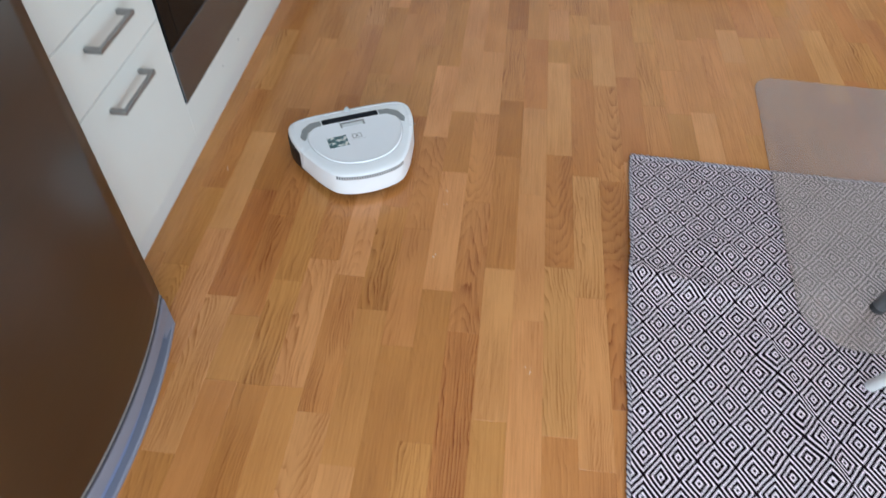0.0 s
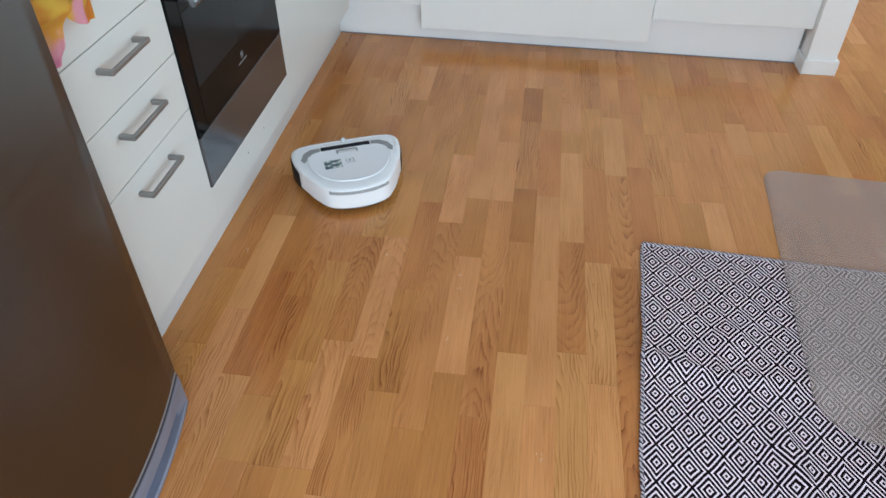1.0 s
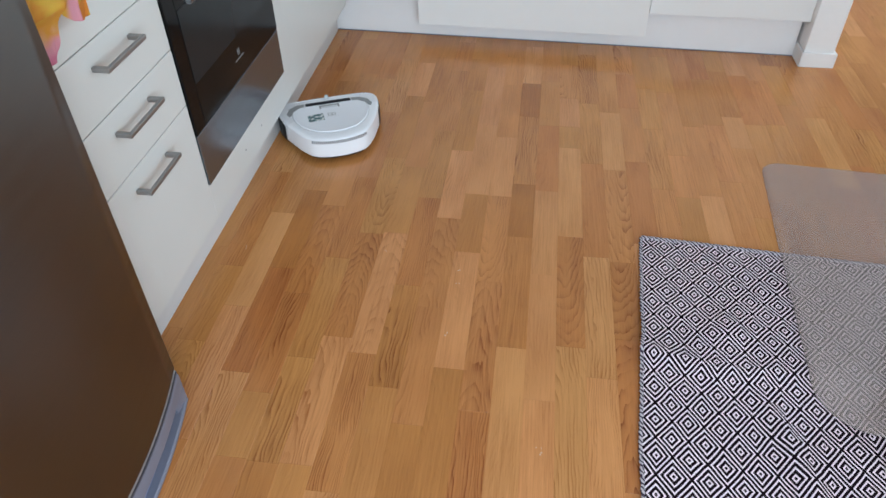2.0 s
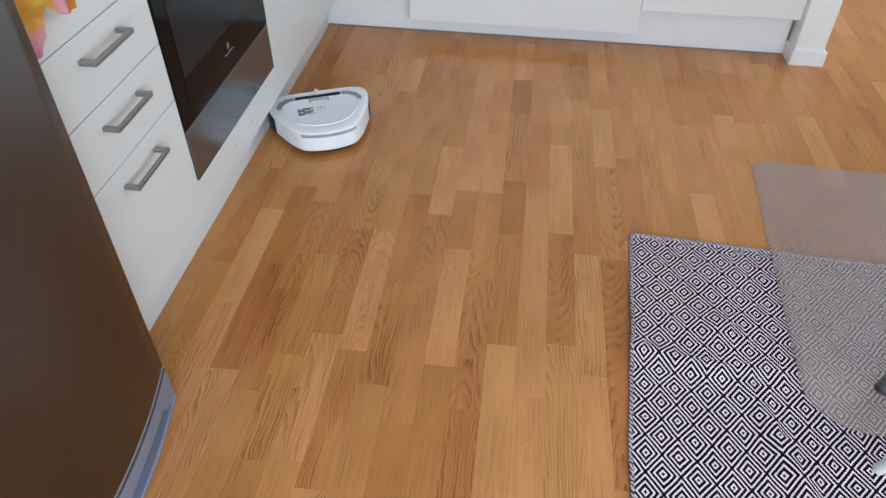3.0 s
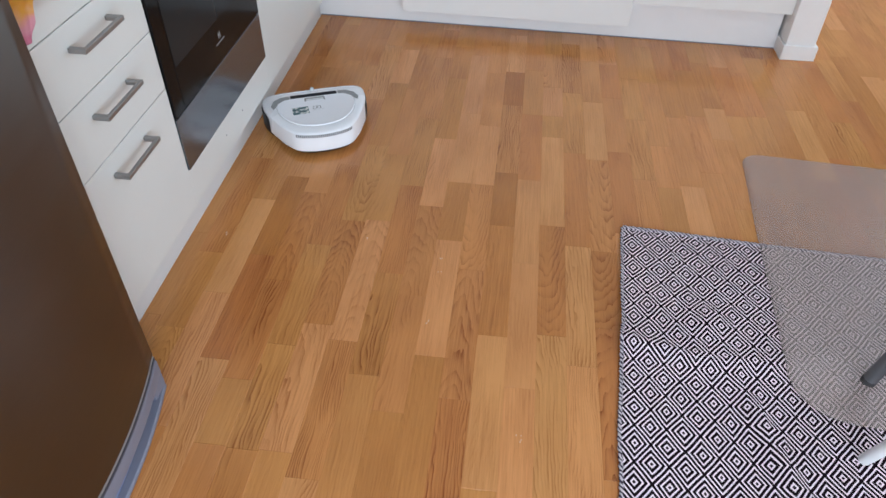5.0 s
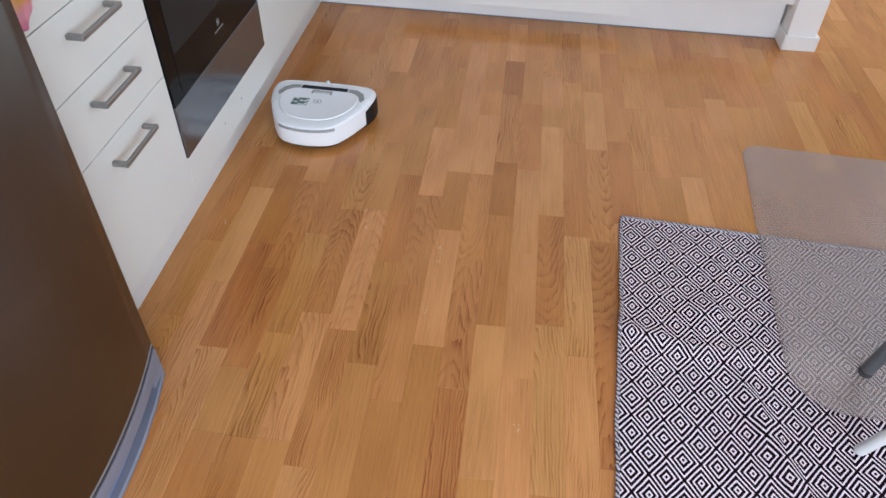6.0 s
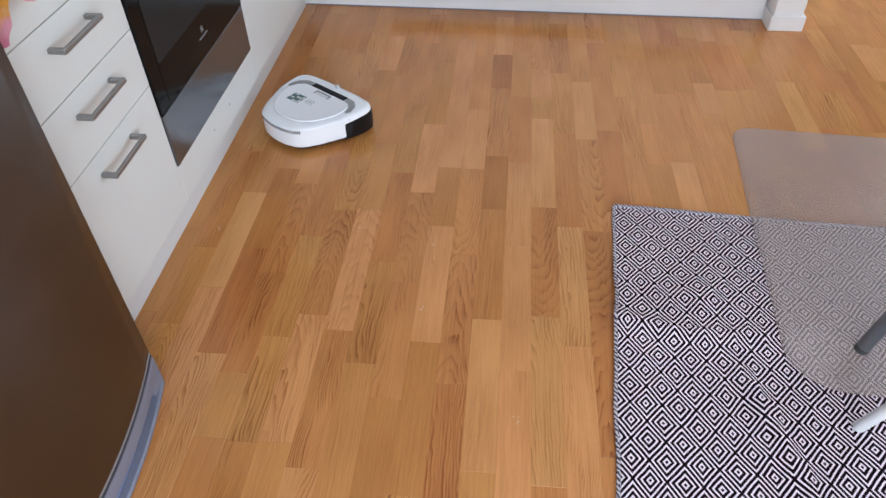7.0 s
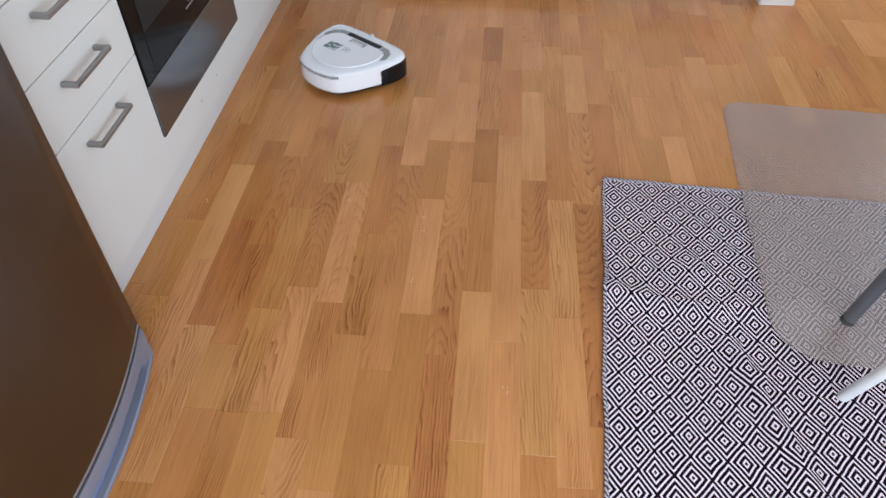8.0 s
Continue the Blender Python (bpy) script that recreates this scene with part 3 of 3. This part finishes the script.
def rug():
    w, l, nu, nv = 1.40, 1.95, 150, 210
    bm = bmesh.new()
    top = [[bm.verts.new((w * i / nu - edge_bow(w * i / nu, l * j / nv), -l * j / nv, rug_height(w * i / nu, l * j / nv))) for i in range(nu + 1)] for j in range(nv + 1)]
    for a, b in zip(top, top[1:]):
        for i in range(nu):
            bm.faces.new((a[i], b[i], b[i + 1], a[i + 1]))
    edge = [top[0][i] for i in range(nu + 1)] + [top[j][nu] for j in range(1, nv + 1)] + [top[nv][i] for i in range(nu - 1, -1, -1)] + [top[j][0] for j in range(nv - 1, 0, -1)]
    foot = [bm.verts.new((p.co.x, p.co.y, 0.0005)) for p in edge]
    for i in range(len(edge)):
        k = (i + 1) % len(edge)
        bm.faces.new((edge[i], edge[k], foot[k], foot[i]))
    ob = part("rug", bm, RUG, smooth=True)
    ob.matrix_basis = RUG_AT
    tagged(ob, "black and white woven rug with nested diamonds and wrinkles", "rug")
    # stitched hems along the far and the side edges
    for name, n, point in (("hem", 300, lambda t: (-edge_bow(0.0, l * t), -l * t)), ("hem", 220, lambda t: (w * t, 0.0))):
        bm = bmesh.new()
        rings = []
        for i in range(n + 1):
            x, y = point(i / n)
            z = rug_height(x, -y) + 0.0005
            r = (0.0078 if point(1)[0] > 0.5 else 0.0042) + 0.0009 * math.sin(i * 1.9)
            ring = []
            for k in range(6):
                a = 2 * math.pi * k / 6
                off = r * math.cos(a)
                ring.append(bm.verts.new((x + (0 if point(1)[0] > 0.5 else off), y + (off if point(1)[0] > 0.5 else 0), max(0.0008, z + 0.0004 + 0.35 * r * math.sin(a)))))
            rings.append(ring)
        for a, b in zip(rings, rings[1:]):
            for k in range(6):
                bm.faces.new((a[k], a[(k + 1) % 6], b[(k + 1) % 6], b[k]))
        part(name, bm, HEM, ob, "dark overcast hem", smooth=True)
    return ob


def floor_mat():
    """A sheet that lies on floor and rug, following what is under it."""
    turn = Matrix.Rotation(radians(-4.6), 4, "Z")
    at = Matrix.Translation((1.466, 1.524, 0)) @ turn
    outline = rounded_rect(0, 1.25, -0.985, 0, (0.12, 0.12, 0.06, 0.06))
    bm = loft(outline, ((0.0, 0.0), (0.0, 0.0022)))
    for k in range(1, 50):
        for no, step in (((1, 0, 0), 1.25), ((0, 1, 0), -0.985)):
            bmesh.ops.bisect_plane(bm, geom=bm.verts[:] + bm.edges[:] + bm.faces[:], plane_co=Vector(no) * step * k / 50, plane_no=no)
    inv = RUG_AT.inverted()
    for v in bm.verts:
        p = inv @ (at @ v.co)
        s = 1 / (1 + math.exp((p.y - 0.012) * 260))
        v.co.z += 0.001 + s * (rug_height(max(p.x, 0), max(-p.y, 0)) * 1.0 + 0.0012)
    ob = part("floor_mat", bm, MAT_PLASTIC, smooth=True)
    ob.matrix_basis = at
    return tagged(ob, "frosted clear plastic floor mat lying over the rug", "floor mat")


def table():
    t = empty("table", label="table on round grey steel legs standing on the mat", category="table")
    part("tabletop", boxes((1.600, 2.255, -0.915, 0.685, 0.705, 0.735), bevel=0.003, segments=2), TABLE_TOP, t)
    for x, y, lean in ((1.563, 0.648, 0.124), (2.293, 0.648, -0.124), (1.563, -0.875, 0.124), (2.293, -0.875, -0.124)):
        foot = Vector((x, y, 0.0095))
        along = Vector((lean, 0, 0.696))
        lg = part("leg", tube(foot + along * 0.018, foot + along, 0.0148, sides=24), GREY_TUBE, t, "grey steel tube leg")
        soft_shade(lg)
        soft_shade(part("foot_cap", tube(foot, foot + along * 0.02, 0.0155, sides=24, rounded=0.002), RUBBER, lg, "dark plastic foot cap"))


def chair():
    c = empty("chair", label="white chair on slim round legs standing on the rug", category="chair")
    part("seat", loft(rounded_rect(1.51, 1.87, 0.02, 0.39, (0.05,) * 4), ((0.004, 0.445), (0.0, 0.449), (0.0, 0.462), (0.006, 0.467))), WHITE_TUBE, c)
    for x, y, dx, dy in ((1.494, 0.450, 0.044, -0.110), (1.886, 0.450, -0.044, -0.110), (1.498, 0.0, 0.042, 0.06), (1.882, 0.0, -0.042, 0.06)):
        soft_shade(part("leg", tube((x, y, 0.009), (x + dx, y + dy, 0.446), 0.0118, sides=24, rounded=0.004), WHITE_TUBE, c, "white round chair leg"))


rug(), floor_mat(), table(), chair()


# ---- robot vacuum cleaner ----
def robot_outline():
    half = ((0.050, 0.046), (0.110, 0.043), (0.146, 0.032), (0.160, 0.002), (0.152, -0.064), (0.133, -0.114), (0.108, -0.166), (0.072, -0.207))
    pts = [(-x, y) for x, y in half] + [(0.0, -0.221)] + [(x, y) for x, y in reversed(half)] + [(0.0, 0.046)]
    return spline(pts, 8)


def lid_outline(grow=0.0):
    half = ((0.078, -0.0110), (0.101, -0.019), (0.119, -0.046), (0.115, -0.094), (0.091, -0.142), (0.054, -0.173))
    pts = [(-x, y) for x, y in half] + [(0.0, -0.184)] + [(x, y) for x, y in reversed(half)] + [(0.0, -0.0105)]
    return inset(spline(pts, 6), -grow)


def robot():
    r = empty("robot_vacuum", label="white three-sided robot vacuum cleaner driving over the parquet", category="robot vacuum")
    out = robot_outline()
    soft_shade(part("chassis", loft(out, ((0.022, 0.004), (0.012, 0.0075), (0.0045, 0.016), (0.0030, 0.024), (0.0030, 0.0605))), ROBOT_BLACK, r, "black underbody and front bumper"))
    # upper shell with rounded shoulders
    soft_shade(part("shell", loft(out, ((0.0035, 0.0602), (0.0, 0.0602), (0.0, 0.0775), (0.0008, 0.0795), (0.0035, 0.0815), (0.0100, 0.0833), (0.0190, 0.0847), (0.0300, 0.0852))), ROBOT_WHITE, r, "glossy white upper shell"), 50)
    # rear skirt: white wall from behind the bumper round the back
    n = len(out)
    back = [i for i in range(n) if out[i].y < -0.077]
    a, b = inset(out, -0.0010), inset(out, 0.0024)
    bm = bmesh.new()
    cols = [[bm.verts.new((q.x, q.y, z)) for q, z in ((a[i], 0.0205), (inset(out, -0.0016)[i], 0.0230), (inset(out, -0.0016)[i], 0.0400), (a[i], 0.0778), (b[i], 0.0778), (b[i], 0.0205))] for i in back]
    for p, q in zip(cols, cols[1:]):
        for k in range(6):
            bm.faces.new((p[k], p[(k + 1) % 6], q[(k + 1) % 6], q[k]))
    bm.faces.new(cols[0])
    bm.faces.new(cols[-1][::-1])
    soft_shade(part("skirt", bm, ROBOT_WHITE, r, "white rear skirt"), 50)
    front = [i for i in range(back[-1] - 1, n)] + [i for i in range(0, back[0] + 2)]
    def proud(ends, middle):
        """Front outline, drawn in by ends where it meets the skirt and by middle round the nose."""
        a, b = inset(out, ends), inset(out, middle)
        w = {i: min(1.0, min(k, len(front) - 1 - k) / 7) for k, i in enumerate(front)}
        return {i: a[i].lerp(b[i], w[i]) for i in front}
    o1, o2 = proud(0.0012, -0.0056), inset(out, 0.0030)
    bm = bmesh.new()
    cols = [[bm.verts.new((q.x, q.y, z)) for q, z in ((o2[i], 0.0105), (o1[i], 0.0130), (o1[i], 0.0640), (o2[i], 0.0688))] for i in front]
    for p, q in zip(cols, cols[1:]):
        for k in range(4):
            bm.faces.new((p[k], p[(k + 1) % 4], q[(k + 1) % 4], q[k]))
    bm.faces.new(cols[0])
    bm.faces.new(cols[-1][::-1])
    soft_shade(part("bumper", bm, ROBOT_BLACK, r, "black front bumper"), 50)
    o3, o4, o5, o6 = proud(0.0002, -0.0024), inset(out, 0.0026), inset(out, 0.0110), proud(0.0012, -0.0014)
    bm = bmesh.new()
    cols = [[bm.verts.new((q.x, q.y, z)) for q, z in ((o4[i], 0.0698), (o3[i], 0.0698), (o3[i], 0.0745), (o6[i], 0.0785), (inset(out, 0.0025)[i], 0.0822), (o5[i], 0.0848), (o5[i], 0.0720))] for i in front]
    for p, q in zip(cols, cols[1:]):
        for k in range(7):
            bm.faces.new((p[k], p[(k + 1) % 7], q[(k + 1) % 7], q[k]))
    bm.faces.new(cols[0])
    bm.faces.new(cols[-1][::-1])
    soft_shade(part("front_cap", bm, ROBOT_WHITE, r, "white cap over the bumper"), 50)
    # lid, with the shading round its edge painted as a flush grey ring
    part("lid_shade_ring", loft(lid_outline(0.0022), ((0, 0.0836), (0, 0.0854))), ROBOT_PALE, r)
    lid = soft_shade(part("lid", loft(lid_outline(), ((0, 0.0844), (0.0004, 0.0868), (0.0020, 0.0884), (0.0060, 0.0878), (0.0150, 0.0872))), ROBOT_LID, r, "white dust lid"), 50)
    part("grip", boxes((-0.032, 0.032, -0.024, -0.0185, 0.0864, 0.0890), (-0.032, -0.027, -0.037, -0.0242, 0.0864, 0.0889), (0.027, 0.032, -0.037, -0.0242, 0.0864, 0.0889)), ROBOT_GREY, lid, "grey rim of the lid grip")
    part("grip_recess", boxes((-0.0268, 0.0268, -0.036, -0.0243, 0.0864, 0.0880)), ROBOT_PALE, lid, "pale recess of the lid grip")
    for y0, y1 in ((-0.0875, -0.0690), (-0.1080, -0.0895)):
        st = part("sticker", boxes((-0.025, 0.025, -0.0102, 0.0102, 0, 0.0006)), PRINT, lid, "dark printed sticker")
        st.matrix_basis = pose(-0.056 if y0 > -0.08 else -0.051, (y0 + y1) / 2, 0.0873, 0, 0, 7 if y0 > -0.08 else 2)
    part("logo", boxes((-0.012, 0.012, -0.0715, -0.0700, 0.0870, 0.0875), (-0.012, 0.012, -0.0875, -0.0860, 0.0870, 0.0875), (-0.012, -0.0100, -0.0860, -0.0715, 0.0870, 0.0875), (0.0100, 0.012, -0.0860, -0.0715, 0.0870, 0.0875), (-0.003, 0.003, -0.0820, -0.0755, 0.0870, 0.0875)), ROBOT_GREY, lid)
    part("print_bar", boxes((-0.018, 0.022, -0.0935, -0.0915, 0.0870, 0.0875)), ROBOT_PALE, lid)
    # sensor window in the front of the shell, with pale flanks
    part("sensor_window", loft(rounded_rect(-0.074, 0.074, -0.0092, 0.0120, (0.003,) * 4, 4), ((0, 0.0832), (0, 0.0860), (0.001, 0.0864))), SENSOR_BLACK, r, "black sensor window")
    for s in (-1, 1):
        pts = [(s * 0.077, 0.0110), (s * 0.104, 0.0090), (s * 0.127, -0.009), (s * 0.138, -0.040), (s * 0.132, -0.054), (s * 0.1235, -0.050), (s * 0.116, -0.028), (s * 0.099, -0.013), (s * 0.077, -0.009)]
        o = [Vector(p) for p in pts]
        if s > 0:
            o.reverse()
        part("flank_window", loft(o, ((0, 0.0797), (0, 0.0858))), ROBOT_GREY, r, "grey translucent flank")
    for s in (-1, 1):
        seam = part("seam", boxes((-0.0195, 0.0195, -0.0006, 0.0006, -0.0004, 0.0004)), ROBOT_GREY, r)
        seam.matrix_basis = pose(s * 0.1415, -0.0595, 0.0815, 0, s * 18, s * -20)
    soft_shade(part("sensor_dome", tube((0, 0.036, 0.0782), (0, 0.036, 0.0937), 0.0065, sides=20, rounded=0.003), CLEAR, r, "small clear sensor dome"))
    # exhaust slots between pale ribs round the rear shoulder
    ins = inset(out, -0.0014)
    pts = [ins[i] for i in range(n) if out[i].y < -0.150]
    step = [0.0]
    for p, q in zip(pts, pts[1:]):
        step.append(step[-1] + (q - p).length)
    pitch, count = 0.0062, 29
    first = (step[-1] - count * pitch) / 2 + 0.003
    for k in range(count):
        along = first + pitch * (k + 0.5)
        j = min(max(i for i in range(len(step)) if step[i] <= along), len(pts) - 2)
        p, d = pts[j].lerp(pts[j + 1], (along - step[j]) / (step[j + 1] - step[j])), (pts[j + 1] - pts[j]).normalized()
        at = pose(p.x, p.y, 0.0722, 0, 0, math.degrees(math.atan2(d.y, d.x))) @ pose(0, 0, 0, 89)
        rib = part("vent_rib", boxes((-0.0032, 0.0032, -0.0052, 0.0052, -0.0003, 0.0003)), ROBOT_PALE, r)
        slot = part("vent_slot", boxes((-0.0017, 0.0017, -0.0049, 0.0049, -0.0006, 0.0006)), VENT_GREY, r)
        rib.matrix_basis = slot.matrix_basis = at
    return r


ROBOT = robot()


# ---- parquet ----
STRIP, FIRST = 0.0671, -0.015
# strip ends met along some courses (metres from the origin, near to far)
ENDS = {-1: (0.652, 0.949, 1.344), 0: (0.62, 0.88, 1.307, 1.64, 1.982), 1: (0.36, 0.74, 1.112, 1.50, 1.90), 2: (0.17, 0.542, 0.885, 1.227, 1.60), 3: (0.332, 0.494, 0.80, 1.16, 1.55),
        4: (0.329, 0.60, 0.942, 1.31, 1.70), 5: (0.332, 0.671, 1.05, 1.42), 6: (-0.08, 0.281, 0.628, 1.06, 1.38, 1.78), 7: (0.18, 0.539, 0.86, 1.228, 1.60), 8: (0.09, 0.451, 0.79, 1.141, 1.486, 1.880),
        9: (0.24, 0.608, 1.003, 1.262, 1.65), 10: (0.11, 0.500, 0.897, 1.26, 1.58), 11: (0.30, 0.685, 1.081, 1.327, 1.719, 1.954), 12: (0.15, 0.545, 0.939, 1.30, 1.667), 13: (0.28, 0.703, 1.098, 1.539, 1.667, 1.86),
        14: (0.22, 0.621, 1.022, 1.458, 1.83), 15: (0.35, 0.740, 1.009, 1.43, 1.776), 16: (0.70, 1.09, 1.481), 19: (1.33, 1.713), 26: (1.20, 1.535), 21: (1.24, 1.595, 1.789), 27: (1.40, 1.755), 28: (1.52, 1.904)}
# (course, near end): tone and cut of the strips that stand out
LOOK = {"dark": {(15, 0.35), (3, 0.80), (3, 0.494), (5, 0.671), (8, 0.09), (9, 0.24), (9, 1.003), (10, 0.11), (11, 0.685), (13, 0.703), (15, 0.740), (8, 1.486), (12, 1.30), (0, 1.64), (4, 0.942), (7, 0.539), (8, 1.880), (7, 0.86), (16, 1.09), (14, 1.022)},
        "red": {(2, 0.542), (2, 0.885), (11, 1.081), (11, 1.719), (0, 1.982)},
        "light": {(6, -0.08), (1, 0.36), (1, 0.74), (12, 0.939), (6, 0.628), (9, 0.608), (12, 0.15), (13, 0.28), (14, 0.22), (13, 1.098), (21, 1.595), (2, 0.17), (5, 0.332), (13, 1.667), (9, 1.65), (10, 1.26), (9, 1.262), (12, 1.30), (15, 1.43), (11, 0.30), (0, 1.307)},
        "arched": {(6, 0.628), (5, 0.671), (6, -0.08), (10, 0.500), (13, 0.703), (15, 0.35), (15, 0.740), (15, 1.009), (3, 0.80), (10, 0.897), (8, 0.79)},
        "lined": {(7, 0.539), (7, 0.86), (5, 0.332), (6, 0.281), (2, 0.17), (8, 0.451), (10, 0.11), (14, 0.22), (14, 0.621), (7, 1.228), (8, 1.141), (2, 0.542), (2, 0.885), (4, 0.329), (1, 0.36), (4, 0.60), (13, 0.28), (3, 0.494)},
        "plain": {(11, 0.30), (7, 0.18), (9, 0.608), (12, 0.15), (12, 0.545), (11, 0.685), (9, 0.24), (8, 0.09), (3, 0.332), (11, 1.081), (12, 0.939), (13, 1.098), (9, 1.003), (6, 1.06)}}


def strip_mesh(length):
    w, e = STRIP / 2, 0.0004
    l = length / 2
    me = bpy.data.meshes.new("strip")
    v = [(-w, -l, -0.006), (w, -l, -0.006), (w, l, -0.006), (-w, l, -0.006), (-w, -l, -e), (w, -l, -e), (w, l, -e), (-w, l, -e),
         (-w + e, -l + e, 0), (w - e, -l + e, 0), (w - e, l - e, 0), (-w + e, l - e, 0)]
    f = [(0, 1, 5, 4), (1, 2, 6, 5), (2, 3, 7, 6), (3, 0, 4, 7), (4, 5, 9, 8), (5, 6, 10, 9), (6, 7, 11, 10), (7, 4, 8, 11), (8, 9, 10, 11)]
    me.from_pydata(v, [], f)
    return me


def parquet():
    floor = tagged(part("floor", boxes((-0.74, 3.52, -2.12, 4.52, -0.09, -0.0055)), JOINT), "varnished three-strip oak parquet floor", "floor", kind="structure")
    rng = random.Random(11)
    near, rest = [], []
    for col in range(-9, 51):
        x = FIRST + STRIP * (col + 0.5)
        ends = list(ENDS.get(col, ()))
        y = ends[0] if ends else rng.uniform(-0.3, 0.3)
        ends = ends or [y]
        while ends[0] > -2.0:
            ends.insert(0, ends[0] - rng.choice((0.24, 0.29, 0.34, 0.38, 0.41)) + rng.uniform(-0.02, 0.02))
        while ends[-1] < 4.4:
            ends.append(ends[-1] + rng.choice((0.24, 0.29, 0.34, 0.38, 0.41)) + rng.uniform(-0.02, 0.02))
        for a, b in zip(ends, ends[1:]):
            if b < -1.95 or a > 4.35:
                continue
            pick = rng.random()
            tone = next((t for t in ("red", "dark", "light") if (col, a) in LOOK[t]), "mid" if pick < 0.74 else "light" if pick < 0.88 else "dark")
            grain = rng.random() * (1.0 if a < 1.15 else 0.72)
            cut = next((c for c in ("arched", "lined", "plain") if (col, a) in LOOK[c]), "plain" if grain < 0.60 else "lined" if grain < 0.88 else "arched")
            tone = OAK[tone, cut]
            seen = -0.1 < x < 1.95 and b > 0.0 and a < 2.32 and not (x > 1.15 and b < 1.0)
            (near if seen else rest).append((x, max(a, -2.10), min(b, 4.50), tone))
    near.sort(key=lambda s: s[2])
    rest += near[295:]
    for x, a, b, tone in near[:295]:
        me = strip_mesh(b - a)
        me.materials.append(tone)
        ob = new("strip", me)
        ob.parent = floor
        ob.location = (x, (a + b) / 2, 0)
    for tone in OAK.values():
        v, f = [], []
        for x, a, b, t in rest:
            if t is tone:
                w, e, k = STRIP / 2, 0.0, len(v)
                v += [(x - w, a + e, -0.006), (x + w, a + e, -0.006), (x + w, b - e, -0.006), (x - w, b - e, -0.006),
                      (x - w, a + e, 0), (x + w, a + e, 0), (x + w, b - e, 0), (x - w, b - e, 0)]
                f += [(k + 4, k + 5, k + 6, k + 7), (k, k + 1, k + 5, k + 4), (k + 1, k + 2, k + 6, k + 5), (k + 2, k + 3, k + 7, k + 6), (k + 3, k, k + 4, k + 7)]
        if not v:
            continue
        me = bpy.data.meshes.new("strips")
        me.from_pydata(v, [], f)
        me.materials.append(tone)
        ob = new("strips", me)
        ob.parent = floor
        tagged(ob, kind="stuff")


parquet()


# ---- crumbs on floor and mat ----
def crumbs():
    rng = random.Random(5)
    bm = bmesh.new()
    for x, y, z in ((0.030, 0.955, 0.0), (0.606, 0.935, 0.0), (0.612, 0.885, 0.0), (0.600, 0.708, 0.0), (0.827, 0.430, 0.0), (0.832, 0.415, 0.0), (1.795, 1.120, 0.0032), (0.41, 0.98, 0.0)):
        for k in range(2):
            m = pose(x + rng.uniform(-0.006, 0.006), y + rng.uniform(-0.006, 0.006), z + 0.0008, 0, 0, rng.uniform(0, 180)) @ Matrix.Diagonal((rng.uniform(1.2, 2.4), rng.uniform(0.8, 1.4), 0.8, 1))
            bmesh.ops.create_icosphere(bm, subdivisions=1, radius=0.001, matrix=m)
    ob = part("crumbs", bm, CRUMB)
    return tagged(ob, "pale dry crumbs scattered on the parquet", "crumbs", kind="stuff")


crumbs()


# ---- what moves ----
def motions():
    rows = ((0.0, 0.338, 1.088, 24.6), (0.5, 0.275, 1.223, 24.0), (1.0, 0.210, 1.356, 24.0), (1.5, 0.155, 1.473, 23.6), (1.8, 0.123, 1.545, 23.6), (2.05, 0.101, 1.592, 23.5), (2.3, 0.098, 1.598, 23.4),
            (3.0, 0.098, 1.598, 23.4), (3.5, 0.097, 1.597, 23.3), (4.0, 0.108, 1.572, 23.6), (4.5, 0.118, 1.554, 23.7), (4.9, 0.121, 1.550, 23.4), (5.4, 0.143, 1.538, 13.0), (5.8, 0.161, 1.527, 2.6),
            (6.0, 0.170, 1.522, -2.7), (6.5, 0.191, 1.509, -16.2), (6.8, 0.210, 1.512, -28.5), (7.0, 0.222, 1.518, -35.2), (7.2, 0.225, 1.522, -36.0), (7.5, 0.256, 1.558, -36.1), (8.0, 0.342, 1.670, -36.2))
    walk(ROBOT, [(t, pose(x, y, 0, 0, 0, a)) for t, x, y, a in rows])


motions()
